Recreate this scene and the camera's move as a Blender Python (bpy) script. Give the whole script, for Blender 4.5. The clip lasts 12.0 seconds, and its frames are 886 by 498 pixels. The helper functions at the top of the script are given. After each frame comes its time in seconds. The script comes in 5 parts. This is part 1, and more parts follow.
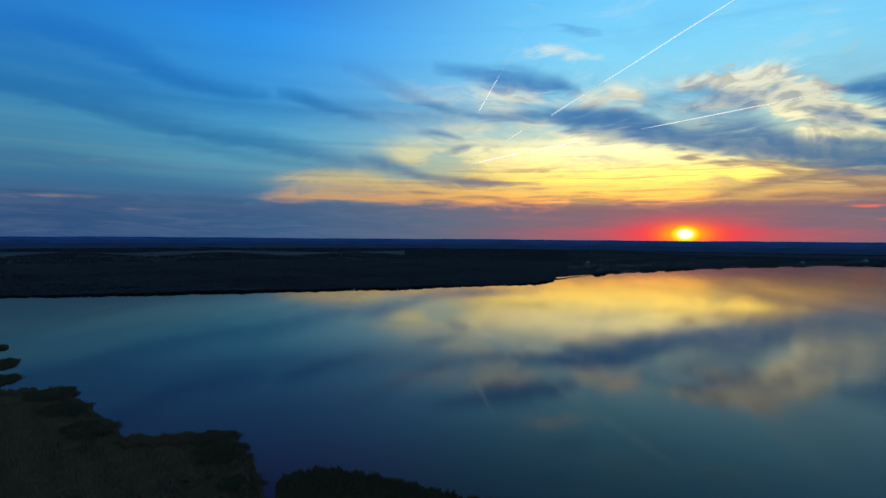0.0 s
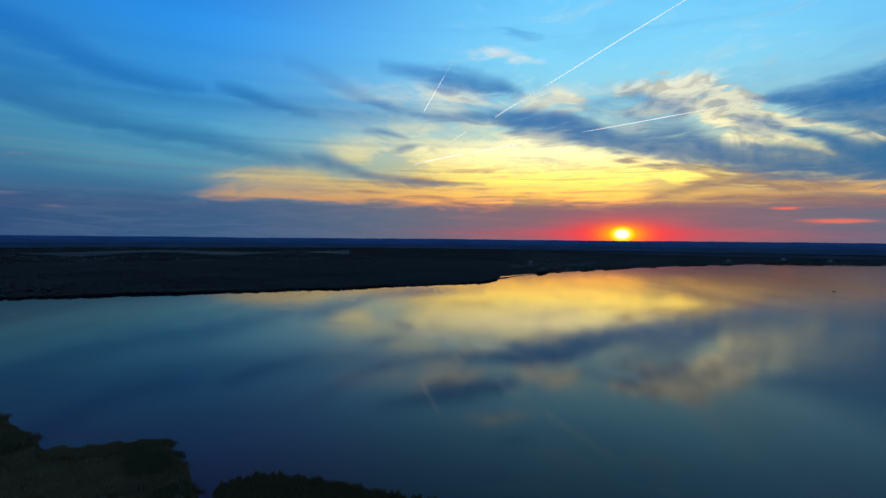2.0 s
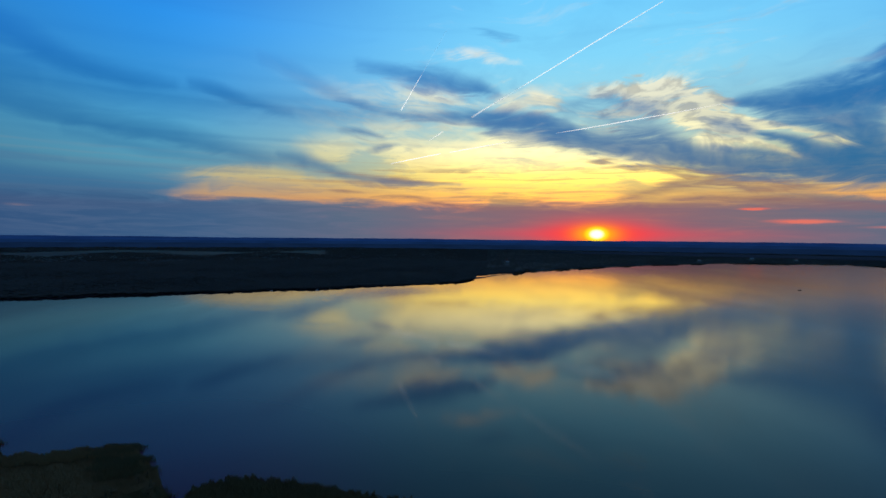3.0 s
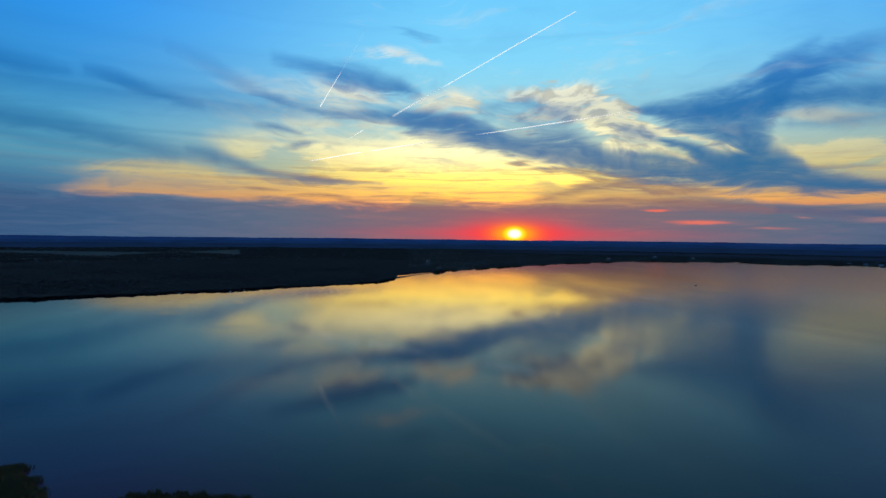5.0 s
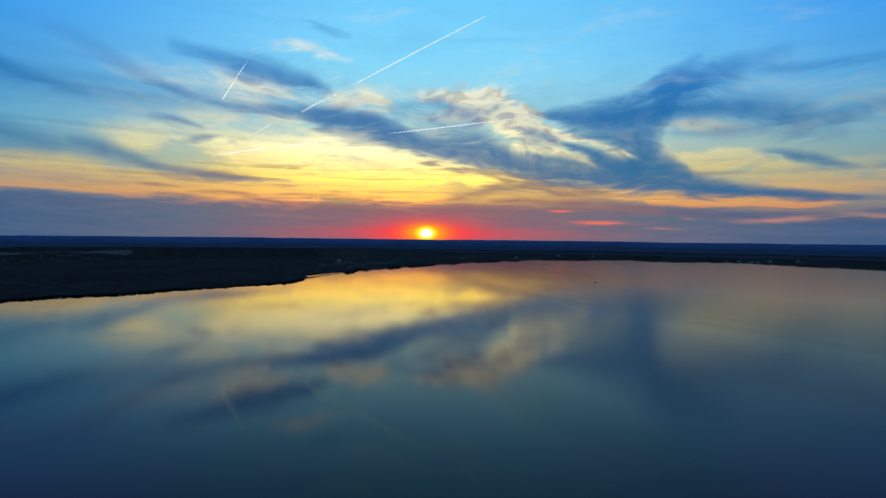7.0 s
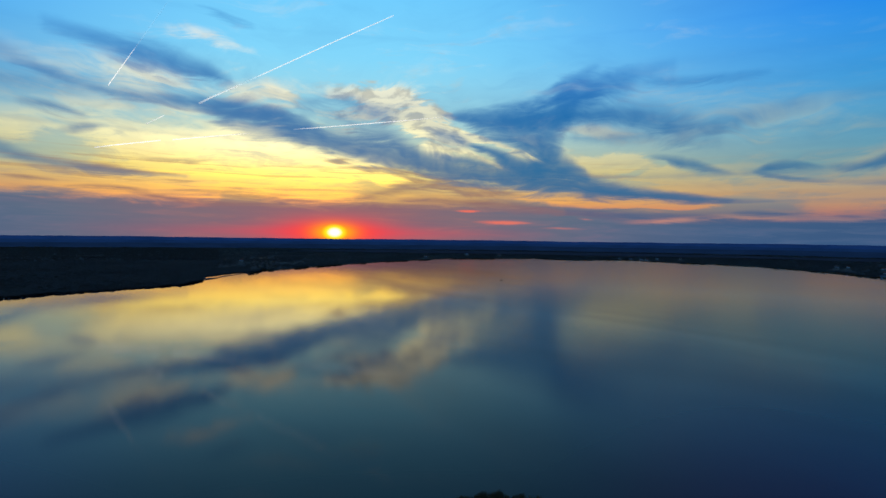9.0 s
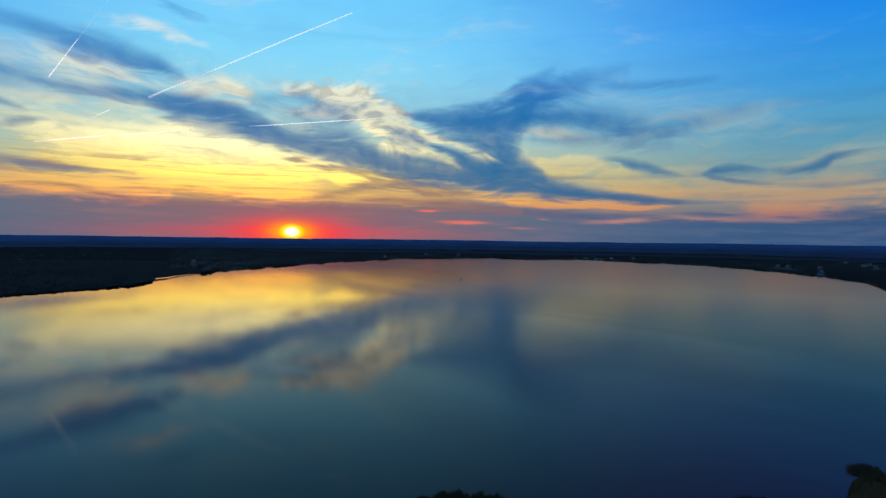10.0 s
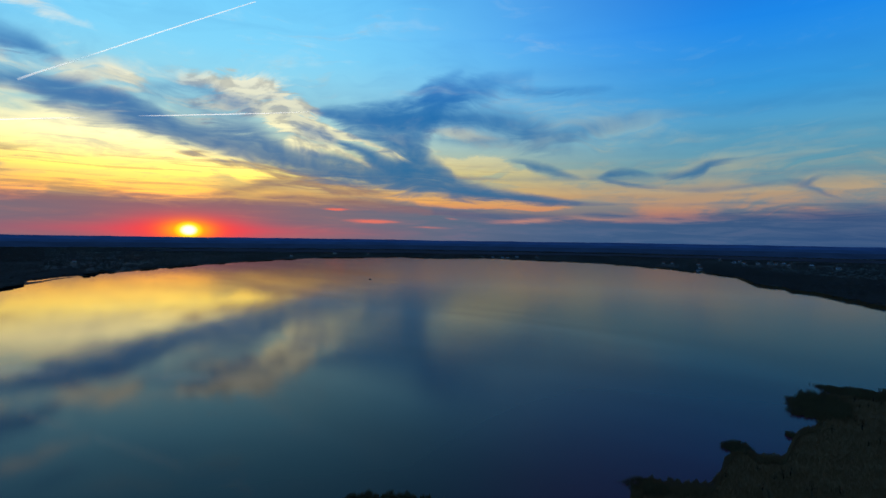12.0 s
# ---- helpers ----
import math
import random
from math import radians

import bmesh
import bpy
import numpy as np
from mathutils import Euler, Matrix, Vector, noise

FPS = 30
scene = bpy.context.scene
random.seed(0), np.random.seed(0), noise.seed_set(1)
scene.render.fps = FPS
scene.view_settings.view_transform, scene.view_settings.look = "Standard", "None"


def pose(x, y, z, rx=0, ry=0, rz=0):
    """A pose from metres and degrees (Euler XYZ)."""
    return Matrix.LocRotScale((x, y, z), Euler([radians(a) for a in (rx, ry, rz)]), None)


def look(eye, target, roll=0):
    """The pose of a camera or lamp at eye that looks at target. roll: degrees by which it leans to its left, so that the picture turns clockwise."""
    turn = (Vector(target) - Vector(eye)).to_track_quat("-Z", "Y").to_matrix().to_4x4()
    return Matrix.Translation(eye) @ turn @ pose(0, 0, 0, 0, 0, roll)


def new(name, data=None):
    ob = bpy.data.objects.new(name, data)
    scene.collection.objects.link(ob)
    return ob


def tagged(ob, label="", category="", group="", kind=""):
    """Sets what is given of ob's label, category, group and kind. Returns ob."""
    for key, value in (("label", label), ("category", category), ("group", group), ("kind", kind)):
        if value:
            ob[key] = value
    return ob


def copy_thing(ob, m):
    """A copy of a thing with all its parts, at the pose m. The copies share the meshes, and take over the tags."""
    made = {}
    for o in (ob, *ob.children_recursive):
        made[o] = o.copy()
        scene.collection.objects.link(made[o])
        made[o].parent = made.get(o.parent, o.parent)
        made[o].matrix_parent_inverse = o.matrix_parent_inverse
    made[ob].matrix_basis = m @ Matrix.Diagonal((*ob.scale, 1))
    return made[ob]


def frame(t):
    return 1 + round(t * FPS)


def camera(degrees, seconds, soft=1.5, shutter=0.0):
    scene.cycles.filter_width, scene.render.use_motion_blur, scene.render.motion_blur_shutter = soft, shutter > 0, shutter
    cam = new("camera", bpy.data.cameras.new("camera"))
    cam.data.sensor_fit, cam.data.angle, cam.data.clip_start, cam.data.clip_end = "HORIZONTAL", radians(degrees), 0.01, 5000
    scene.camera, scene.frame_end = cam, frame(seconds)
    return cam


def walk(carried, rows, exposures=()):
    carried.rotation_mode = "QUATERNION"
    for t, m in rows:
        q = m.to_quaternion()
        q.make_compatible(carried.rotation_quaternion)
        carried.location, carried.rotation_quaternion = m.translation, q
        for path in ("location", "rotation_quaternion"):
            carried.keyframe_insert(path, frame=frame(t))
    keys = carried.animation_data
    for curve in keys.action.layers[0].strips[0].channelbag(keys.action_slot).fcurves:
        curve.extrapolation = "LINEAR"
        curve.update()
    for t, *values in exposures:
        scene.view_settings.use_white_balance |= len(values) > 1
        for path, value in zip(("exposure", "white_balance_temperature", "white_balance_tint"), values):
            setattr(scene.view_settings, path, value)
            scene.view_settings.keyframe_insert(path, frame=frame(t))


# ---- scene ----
# ---- the camera: it hovers over the near shore and turns to the right ----
cam = camera(78.84, 12.0)
EYE = 90.0
ROWS = [
    (0.0, 0.023, -1.222, -0.424),
    (0.5, 1.894, -1.221, -0.456),
    (1.0, 3.256, -1.220, -0.484),
    (1.5, 4.528, -1.218, -0.509),
    (2.0, 5.833, -1.216, -0.530),
    (2.5, 7.054, -1.212, -0.549),
    (3.0, 8.296, -1.208, -0.566),
    (3.2, 9.030, -1.206, -0.572),
    (4.8, 15.690, -1.188, -0.611),
    (5.0, 16.648, -1.186, -0.615),
    (5.5, 19.131, -1.179, -0.624),
    (6.0, 21.527, -1.172, -0.634),
    (6.5, 23.714, -1.165, -0.643),
    (7.0, 25.982, -1.157, -0.652),
    (7.2, 26.980, -1.154, -0.656),
    (8.8, 34.690, -1.126, -0.694),
    (9.0, 35.577, -1.123, -0.699),
    (9.5, 37.863, -1.114, -0.715),
    (10.0, 39.885, -1.106, -0.733),
    (10.5, 41.795, -1.097, -0.754),
    (11.0, 44.208, -1.088, -0.777),
    (11.5, 46.733, -1.079, -0.804),
    (12.0, 49.466, -1.071, -0.835),
]
# It drifts a little to the right while it turns.
walk(cam, [(t, pose(1.8 * math.sin(min(t, 7.0) / 14.0 * math.pi) ** 2, 0, EYE, 90 + pitch, roll, -yaw)) for t, yaw, pitch, roll in ROWS])

# ---- the sky and the sun ----
SUN_AZ, SUN_EL = 24.2, 0.5


def lin(r, g, b):
    """A linear colour from 8-bit values."""
    return tuple(((c / 255 + 0.055) / 1.055) ** 2.4 if c > 10 else c / 255 / 12.92 for c in (r, g, b)) + (1.0,)


# Clouds as soft strokes: azimuth, elevation, half length, half width, tilt (degrees), weight.
LIT_A = [
    (-26.4, 6.68, 7.4, 1.36, -0.6, 0.35),
    (-14.3, 6.08, 8.0, 1.72, -0.4, 0.45),
    (-14.3, 4.25, 7.7, 1.12, 5.0, 0.50),
    (-7.4, 5.19, 11.2, 1.64, 0.0, 0.50),
    (-6.3, 14.53, 7.7, 2.97, -11.4, 0.25),
    (4.9, 11.77, 16.4, 4.93, 1.1, 0.38),
    (-8.9, 8.54, 8.9, 3.46, -1.3, 0.30),
    (1.9, 15.25, 9.6, 3.57, 0.9, 0.28),
    (15.1, 14.14, 10.8, 3.58, -3.4, 0.30),
    (-13.1, 6.25, 1.7, 0.83, 1.0, 0.45),
    (-12.1, 5.11, 8.6, 1.38, 1.2, 0.70),
    (-15.1, 3.62, 4.1, 0.93, 1.6, 0.60),
    (-8.2, 4.43, 5.9, 1.44, -0.3, 0.90),
    (0.1, 4.86, 8.1, 1.66, -2.9, 0.90),
]
LIT_B = [
    (7.4, 4.21, 7.6, 1.61, 0.8, 0.90),
    (8.8, 3.12, 3.9, 0.50, -3.3, 0.70),
    (-4.0, 9.18, 4.2, 2.03, -1.1, 0.75),
    (-3.0, 7.94, 3.8, 1.26, -1.8, 0.50),
    (2.2, 9.39, 6.2, 2.82, -4.4, 0.45),
    (6.3, 8.39, 7.8, 2.18, 4.5, 0.50),
    (12.3, 7.79, 11.4, 3.48, 3.0, 0.80),
    (12.9, 6.06, 13.2, 2.76, -1.1, 1.00),
    (17.6, 8.95, 7.3, 2.37, -5.7, 0.85),
    (22.4, 5.80, 9.2, 3.05, 3.4, 1.00),
    (26.3, 7.59, 6.0, 2.14, -4.2, 1.00),
    (30.7, 6.18, 4.9, 1.00, -1.2, 0.80),
    (21.8, 4.19, 5.8, 1.02, 0.7, 0.70),
    (11.6, 18.69, 5.1, 1.24, -9.2, 0.40),
    (7.1, 14.51, 5.5, 2.31, -7.2, 0.40),
    (15.2, 13.45, 2.5, 1.56, -23.5, 0.50),
]
LIT_C = [
    (18.1, 14.24, 3.3, 1.79, -11.7, 0.55),
    (38.9, 5.31, 5.0, 0.97, -3.2, 0.60),
    (45.0, 4.56, 3.6, 0.70, -6.1, 0.90),
    (50.5, 3.98, 5.4, 1.01, -3.3, 1.10),
    (57.3, 3.90, 5.1, 0.83, -0.4, 1.00),
    (69.0, 5.44, 10.0, 3.12, -2.7, 0.25),
    (72.9, 3.41, 10.4, 1.65, -2.6, 0.38),
    (60.4, 4.52, 7.1, 1.00, -2.0, 0.50),
    (81.5, 6.40, 11.8, 3.23, -4.8, 0.25),
    (64.4, 5.88, 4.0, 2.09, 6.6, 0.25),
]
LIT_D = [
    (72.9, 4.01, 7.7, 2.59, 2.9, 0.36),
    (76.6, 6.12, 9.0, 2.72, -4.7, 0.35),
    (84.6, 4.29, 7.3, 3.35, 1.2, 0.25),
    (83.7, 2.47, 7.5, 1.06, 0.6, 0.40),
    (67.0, 11.94, 7.9, 3.04, -9.1, 0.30),
    (57.0, 14.08, 8.0, 2.98, -8.9, 0.25),
    (66.3, 8.10, 3.0, 1.93, 30.6, 0.25),
    (59.0, 19.92, 4.1, 0.89, -4.9, 0.25),
]
LIT_E = [
    (59.5, 5.40, 5.9, 1.78, -9.3, 0.60),
    (51.5, 11.77, 5.8, 2.86, 2.7, 0.20),
    (48.2, 4.16, 6.4, 1.01, -4.3, 1.00),
    (56.6, 3.72, 8.0, 1.09, -1.0, 0.80),
    (66.7, 2.06, 15.5, 1.11, 1.2, 0.50),
    (86.8, 5.62, 4.0, 1.62, 2.2, 0.45),
    (70.2, 10.96, 12.3, 4.62, -1.2, 0.22),
]
LIT = (LIT_A, LIT_B, LIT_C, LIT_D, LIT_E,)
# Clouds as ribbons: stops of azimuth, elevation, reach upwards and downwards (degrees), density.
SHADE_A = [
    [(-40.3, 16.53, 1.48, 1, 0.25), (-37, 16.85, 1.46, 0.96, 0.32), (-34.3, 16.9, 1.42, 0.99, 0.4), (-30.9, 16.23, 1.49, 0.94, 0.4), (-28.2, 15.13, 1.35, 0.78, 0.4), (-25.4, 14.12, 1.1, 0.61, 0.43), (-21.9, 13.79, 1.03, 0.52, 0.36), (-18.2, 13.7, 0.64, 0.43, 0.18)],
    [(-40.3, 12.03, 1.12, 0.52, 0.36), (-37.8, 11.85, 1.16, 0.54, 0.4), (-34.7, 11.22, 1.31, 0.52, 0.43), (-31.4, 10.8, 1.36, 0.54, 0.48), (-27.8, 10.04, 1.32, 0.56, 0.5), (-23.9, 9.45, 1.16, 0.48, 0.5), (-19.8, 9.27, 1.3, 0.55, 0.5), (-15.5, 8.74, 1.12, 0.56, 0.41), (-11.5, 7.77, 0.92, 0.69, 0.32), (-6.2, 7.33, 0.7, 0.58, 0.22)],
]
SHADE_B = [
    [(-40.3, 14.35, 0.93, 0.77, 0.14), (-35.9, 14.89, 0.89, 0.81, 0.16), (-32.7, 13.84, 0.94, 0.95, 0.14), (-28.7, 12.71, 0.99, 1, 0.11)],
    [(-16.8, 14.45, 0.43, 0.43, 0.19), (-14.1, 13.85, 0.76, 0.54, 0.38), (-11.5, 12.96, 0.55, 0.44, 0.32), (-7.4, 12.35, 0.45, 0.45, 0.15)],
    [(-10.4, 17.47, 0.63, 0.64, 0.06), (-6.3, 15.83, 0.87, 0.77, 0.17), (-4.2, 14.9, 0.66, 0.55, 0.22), (-1.5, 14.18, 0.45, 0.34, 0.1)],
    [(-26.8, 8.95, 0.52, 0.42, 0.14), (-20.9, 7.94, 0.65, 0.55, 0.17), (-14.3, 7.15, 0.8, 0.57, 0.19), (-9.8, 6.9, 0.69, 0.46, 0.15)],
]
SHADE_C = [
    [(-40.4, 6.65, 0.63, 0.54, 0.32), (-37.1, 6.8, 0.61, 0.56, 0.32), (-34, 6.71, 0.49, 0.49, 0.26), (-29.6, 6.56, 0.41, 0.41, 0.15), (-26.9, 6.44, 0.42, 0.32, 0.08)],
    [(-40.4, 4.4, 0.99, 0.72, 0.4), (-36.4, 4.5, 0.96, 0.77, 0.44), (-32.3, 4.66, 1.1, 0.91, 0.46), (-27.8, 4.49, 0.84, 0.84, 0.36), (-21.9, 4.21, 0.55, 0.66, 0.3), (-18.7, 4.21, 0.45, 0.45, 0.1)],
    [(-3, 13.78, 0.36, 0.31, 0.2), (-1.2, 13.67, 0.46, 0.41, 0.5), (0.6, 13.34, 0.47, 0.42, 0.35), (3.3, 12.72, 0.48, 0.38, 0.2)],
    [(-2.4, 11.06, 0.26, 0.26, 0.2), (-0.9, 10.92, 0.42, 0.32, 0.6), (0.6, 10.57, 0.38, 0.32, 0.5), (1.9, 10.24, 0.27, 0.22, 0.15)],
]
SHADE_D = [
    [(0.4, 9.04, 0.27, 0.27, 0.16), (1.4, 9.22, 0.33, 0.44, 0.5), (2.5, 9.41, 0.44, 0.38, 0.45), (3.3, 9.68, 0.22, 0.22, 0.1)],
    [(-8.8, 8.22, 0.4, 0.4, 0.16), (-6.6, 7.86, 0.72, 0.62, 0.4), (-4.7, 7.28, 0.74, 0.69, 0.44), (-2.9, 6.5, 0.59, 0.59, 0.4), (-0.4, 5.94, 0.44, 0.44, 0.4), (2.7, 5.76, 0.39, 0.34, 0.6), (6, 5.56, 0.29, 0.23, 0.6), (10, 5.58, 0.23, 0.17, 0.2)],
    [(50.4, 4.69, 0.83, 0.48, 0.6), (55.1, 4.44, 0.59, 0.41, 0.75), (59.3, 4.11, 0.35, 0.29, 0.65), (63.9, 3.76, 0.23, 0.17, 0.45), (66.9, 3.63, 0.17, 0.17, 0.1)],
]
SHADE_E = [
    [(12.6, 12.74, 0.44, 0.44, 0.3), (16, 12.37, 0.76, 0.77, 0.75), (18.7, 11.78, 0.97, 0.87, 0.8), (21.4, 11.08, 0.75, 0.64, 0.7), (22.9, 10.23, 0.53, 0.43, 0.4)],
    [(24.6, 12, 0.57, 0.57, 0.15), (27.1, 10.97, 1.02, 0.8, 0.4), (29.2, 10.72, 1.47, 1.03, 0.55), (31, 9.43, 1.48, 0.92, 0.5), (32.7, 8.37, 0.91, 0.69, 0.4)],
    [(33.5, 11.64, 0.45, 0.45, 0.1), (35, 10.58, 0.89, 0.67, 0.5), (36.7, 10.53, 0.78, 0.78, 0.6), (38.3, 9.79, 0.55, 0.67, 0.5), (39.7, 9.19, 0.33, 0.44, 0.2)],
]
SHADE_F = [
    [(20.5, 13.22, 0.56, 0.45, 0.1), (24.1, 14.26, 0.56, 0.56, 0.3), (26.5, 13.58, 0.78, 0.67, 0.35), (28.6, 12.71, 0.67, 0.68, 0.4), (30.6, 12.16, 0.56, 0.45, 0.15)],
    [(34.7, 8.79, 0.28, 0.28, 0.2), (36.4, 8.46, 0.45, 0.34, 0.5), (38.6, 8, 0.45, 0.45, 0.6), (40.8, 7.49, 0.44, 0.33, 0.3)],
    [(40.7, 13.68, 0.21, 0.32, 0.1), (42.8, 13.84, 0.42, 0.52, 0.35), (44.8, 13.88, 0.51, 0.72, 0.35), (46.8, 15.11, 0.6, 0.81, 0.3), (49.2, 16.21, 0.48, 0.68, 0.3), (51, 17.01, 0.47, 0.57, 0.15)],
]
SHADE_G = [
    [(47.3, 12.53, 1.52, 1.34, 0.45), (50.6, 12.7, 1.57, 1.5, 0.42), (54.1, 12.21, 1.62, 1.45, 0.36), (57.4, 11.43, 1.66, 1.31, 0.38), (60.4, 10.35, 1.61, 1.17, 0.3), (62.6, 9.64, 1.31, 0.88, 0.1)],
    [(48.4, 12.42, 0.79, 0.68, 0.25), (52.6, 12.46, 0.79, 0.68, 0.42), (56.5, 11.53, 0.79, 0.8, 0.42), (60, 10.8, 0.9, 0.79, 0.45), (63.7, 11.04, 0.78, 0.67, 0.4), (67, 11.78, 0.65, 0.55, 0.28), (70.2, 12.3, 0.53, 0.53, 0.12)],
    [(49.1, 10.25, 0.69, 0.69, 0.1), (53.3, 10.17, 0.81, 0.69, 0.32), (56.8, 9.93, 0.69, 0.58, 0.3), (60.3, 9.54, 0.46, 0.46, 0.1)],
]
SHADE_H = [
    [(56.1, 15.34, 0.33, 0.33, 0.15), (59.1, 15, 0.49, 0.44, 0.35), (62.5, 15.04, 0.43, 0.43, 0.25), (66.4, 15.15, 0.32, 0.32, 0.1)],
    [(65.8, 6.26, 0.17, 0.17, 0.4), (67.4, 5.89, 0.23, 0.23, 0.6), (69.3, 5.52, 0.17, 0.17, 0.4), (71.4, 5.26, 0.17, 0.17, 0.1)],
    [(81.6, 5.66, 0.2, 0.2, 0.08), (82.7, 5.41, 0.35, 0.35, 0.3), (83.5, 5.08, 0.44, 0.35, 0.5), (84.5, 4.46, 0.29, 0.29, 0.42), (85.7, 3.88, 0.14, 0.14, 0.05)],
    [(83.3, 5.39, 0.15, 0.2, 0.2), (83.7, 5.66, 0.2, 0.25, 0.6), (84.3, 5.97, 0.15, 0.15, 0.2)],
]
SHADE_I = [
    [(71.9, 5.14, 0.22, 0.22, 0.1), (74.9, 4.96, 0.27, 0.21, 0.35), (77.8, 5.09, 0.21, 0.21, 0.25), (80.9, 5.59, 0.2, 0.2, 0.1)],
    [(63.9, 2.71, 0.17, 0.17, 0.2), (65.6, 2.66, 0.29, 0.23, 0.7), (67.7, 2.44, 0.23, 0.17, 0.6), (69.9, 2.21, 0.17, 0.11, 0.15)],
    [(48.6, 3.05, 0.42, 0.42, 0.4), (53.4, 2.52, 0.36, 0.3, 0.45), (58.7, 2.33, 0.24, 0.18, 0.5), (62.2, 2.36, 0.18, 0.12, 0.1)],
    [(85.1, 3.46, 0.39, 0.39, 0.1), (87.4, 3.12, 0.47, 0.47, 0.4), (90, 2.69, 0.45, 0.46, 0.45), (92.6, 2.28, 0.44, 0.35, 0.2)],
]
SHADE_J = [
    [(-0.9, 17.48, 0.54, 0.54, 0.15), (2.6, 16.84, 0.76, 0.65, 0.4), (6.2, 16.14, 1.08, 0.87, 0.7), (9.1, 15.73, 1.08, 0.98, 0.9), (11.7, 15.35, 0.97, 0.76, 0.9), (14, 14.64, 0.54, 0.43, 0.3)],
    [(11.1, 20.88, 0.2, 0.2, 0.1), (13.1, 20.6, 0.3, 0.3, 0.3), (15.9, 19.94, 0.25, 0.25, 0.15)],
]
SHADE = (SHADE_A, SHADE_B, SHADE_C, SHADE_D, SHADE_E, SHADE_F, SHADE_G, SHADE_H, SHADE_I, SHADE_J,)
BANK_A = [
    [(2.5, 12.55, 0.43, 0.32, 0.19), (6.5, 12.43, 0.55, 0.44, 0.44), (10.5, 12.5, 0.56, 0.45, 0.62), (12.8, 12.16, 1.01, 0.79, 1.06), (15.8, 11.64, 1.47, 1.37, 1.12), (18.5, 11.14, 1.37, 1.27, 1.12), (21.2, 10.15, 1.15, 0.81, 1.12), (24.2, 9.48, 1.15, 0.81, 1.12), (27.2, 8.9, 1.5, 0.87, 1.19), (30.7, 8.11, 1.72, 0.87, 1.25), (34.2, 7.26, 1.37, 0.86, 1.38), (38.7, 6.77, 1.12, 0.96, 1.38), (42.9, 6.26, 1.21, 1.1, 1.44), (47, 5.64, 1.39, 0.96, 1.44), (50.8, 5.08, 1.14, 0.62, 1.38), (54.3, 4.59, 0.8, 0.45, 1.31), (57.6, 4.22, 0.58, 0.34, 1.19), (60.9, 3.9, 0.41, 0.28, 1), (63.4, 3.7, 0.27, 0.18, 0.5)],
]
BANK_B = [
    [(35.7, 12.83, 0.16, 0.16, 0.25), (37.6, 12.52, 0.65, 0.71, 0.94), (39.9, 12.13, 1.08, 1.3, 1.19), (42.3, 11.55, 1.49, 1.83, 1.31), (44.6, 11.5, 1.98, 2.34, 1.38), (46.3, 11.79, 2.26, 3.25, 1.44), (47.4, 12.72, 2.22, 2.68, 1.25), (49, 13.97, 1.68, 1.8, 1.06), (50.8, 14.79, 1.25, 1.56, 0.85), (53, 15.58, 1.12, 1.33, 0.58), (55.5, 16.2, 0.99, 1.1, 0.35), (58.4, 16.47, 0.87, 0.79, 0.12)],
    [(38.7, 9.61, 0.22, 0.22, 0.5), (40.7, 9.04, 0.49, 0.5, 1.19), (42.6, 8.19, 0.65, 0.77, 1.31), (44.7, 7.12, 0.65, 0.87, 1.38), (46.7, 7.89, 1.79, 1.17, 1.31), (48.1, 7.49, 1.36, 1.16, 1.12), (50.3, 6.34, 0.52, 0.62, 0.75)],
]
BANK_C = [
    [(56.6, 8.26, 0.29, 0.23, 0.12), (58.3, 7.73, 0.52, 0.41, 0.75), (60.4, 7.25, 0.52, 0.4, 0.75), (62.1, 6.83, 0.34, 0.35, 0.44), (63.8, 6.29, 0.17, 0.17, 0.06)],
    [(65.6, 6.43, 0.17, 0.23, 0.19), (66.5, 6.7, 0.45, 0.45, 0.94), (67.9, 6.89, 0.5, 0.34, 0.88), (69.5, 6.79, 0.28, 0.28, 0.44), (70.6, 6.54, 0.17, 0.17, 0.06)],
    [(71.3, 6.63, 0.16, 0.16, 0.06), (72.6, 6.43, 0.33, 0.33, 0.56), (74.1, 6.43, 0.43, 0.27, 0.75), (75.1, 6.98, 0.48, 0.43, 0.94), (75.7, 7.59, 0.26, 0.32, 0.88), (76.8, 7.79, 0.21, 0.21, 0.62), (78.2, 7.92, 0.15, 0.15, 0.1)],
]
BANK = (BANK_A, BANK_B, BANK_C,)
STREAK_A = [
    [(-0.9, 6.36, 0.24, 0.24, 0.48), (2.1, 5.96, 0.3, 0.3, 1.12), (5.7, 5.79, 0.24, 0.24, 1.12), (9.2, 5.71, 0.18, 0.18, 0.16)],
    [(-3.5, 4.79, 0.12, 0.12, 0.48), (-1.8, 4.75, 0.18, 0.18, 1.44), (-0.3, 4.64, 0.12, 0.12, 0.48)],
    [(0.7, 4.11, 0.12, 0.12, 0.48), (2.4, 4.3, 0.18, 0.18, 1.28), (4.5, 4.25, 0.24, 0.18, 1.36), (6.9, 4.13, 0.12, 0.12, 0.48)],
    [(5.7, 3.89, 0.12, 0.12, 0.32), (8.1, 3.54, 0.24, 0.24, 1.28), (10.4, 3.24, 0.29, 0.23, 1.36), (13.3, 3.17, 0.23, 0.23, 0.96), (16.7, 3.26, 0.23, 0.23, 0.8), (21, 3.21, 0.17, 0.17, 0.16)],
]
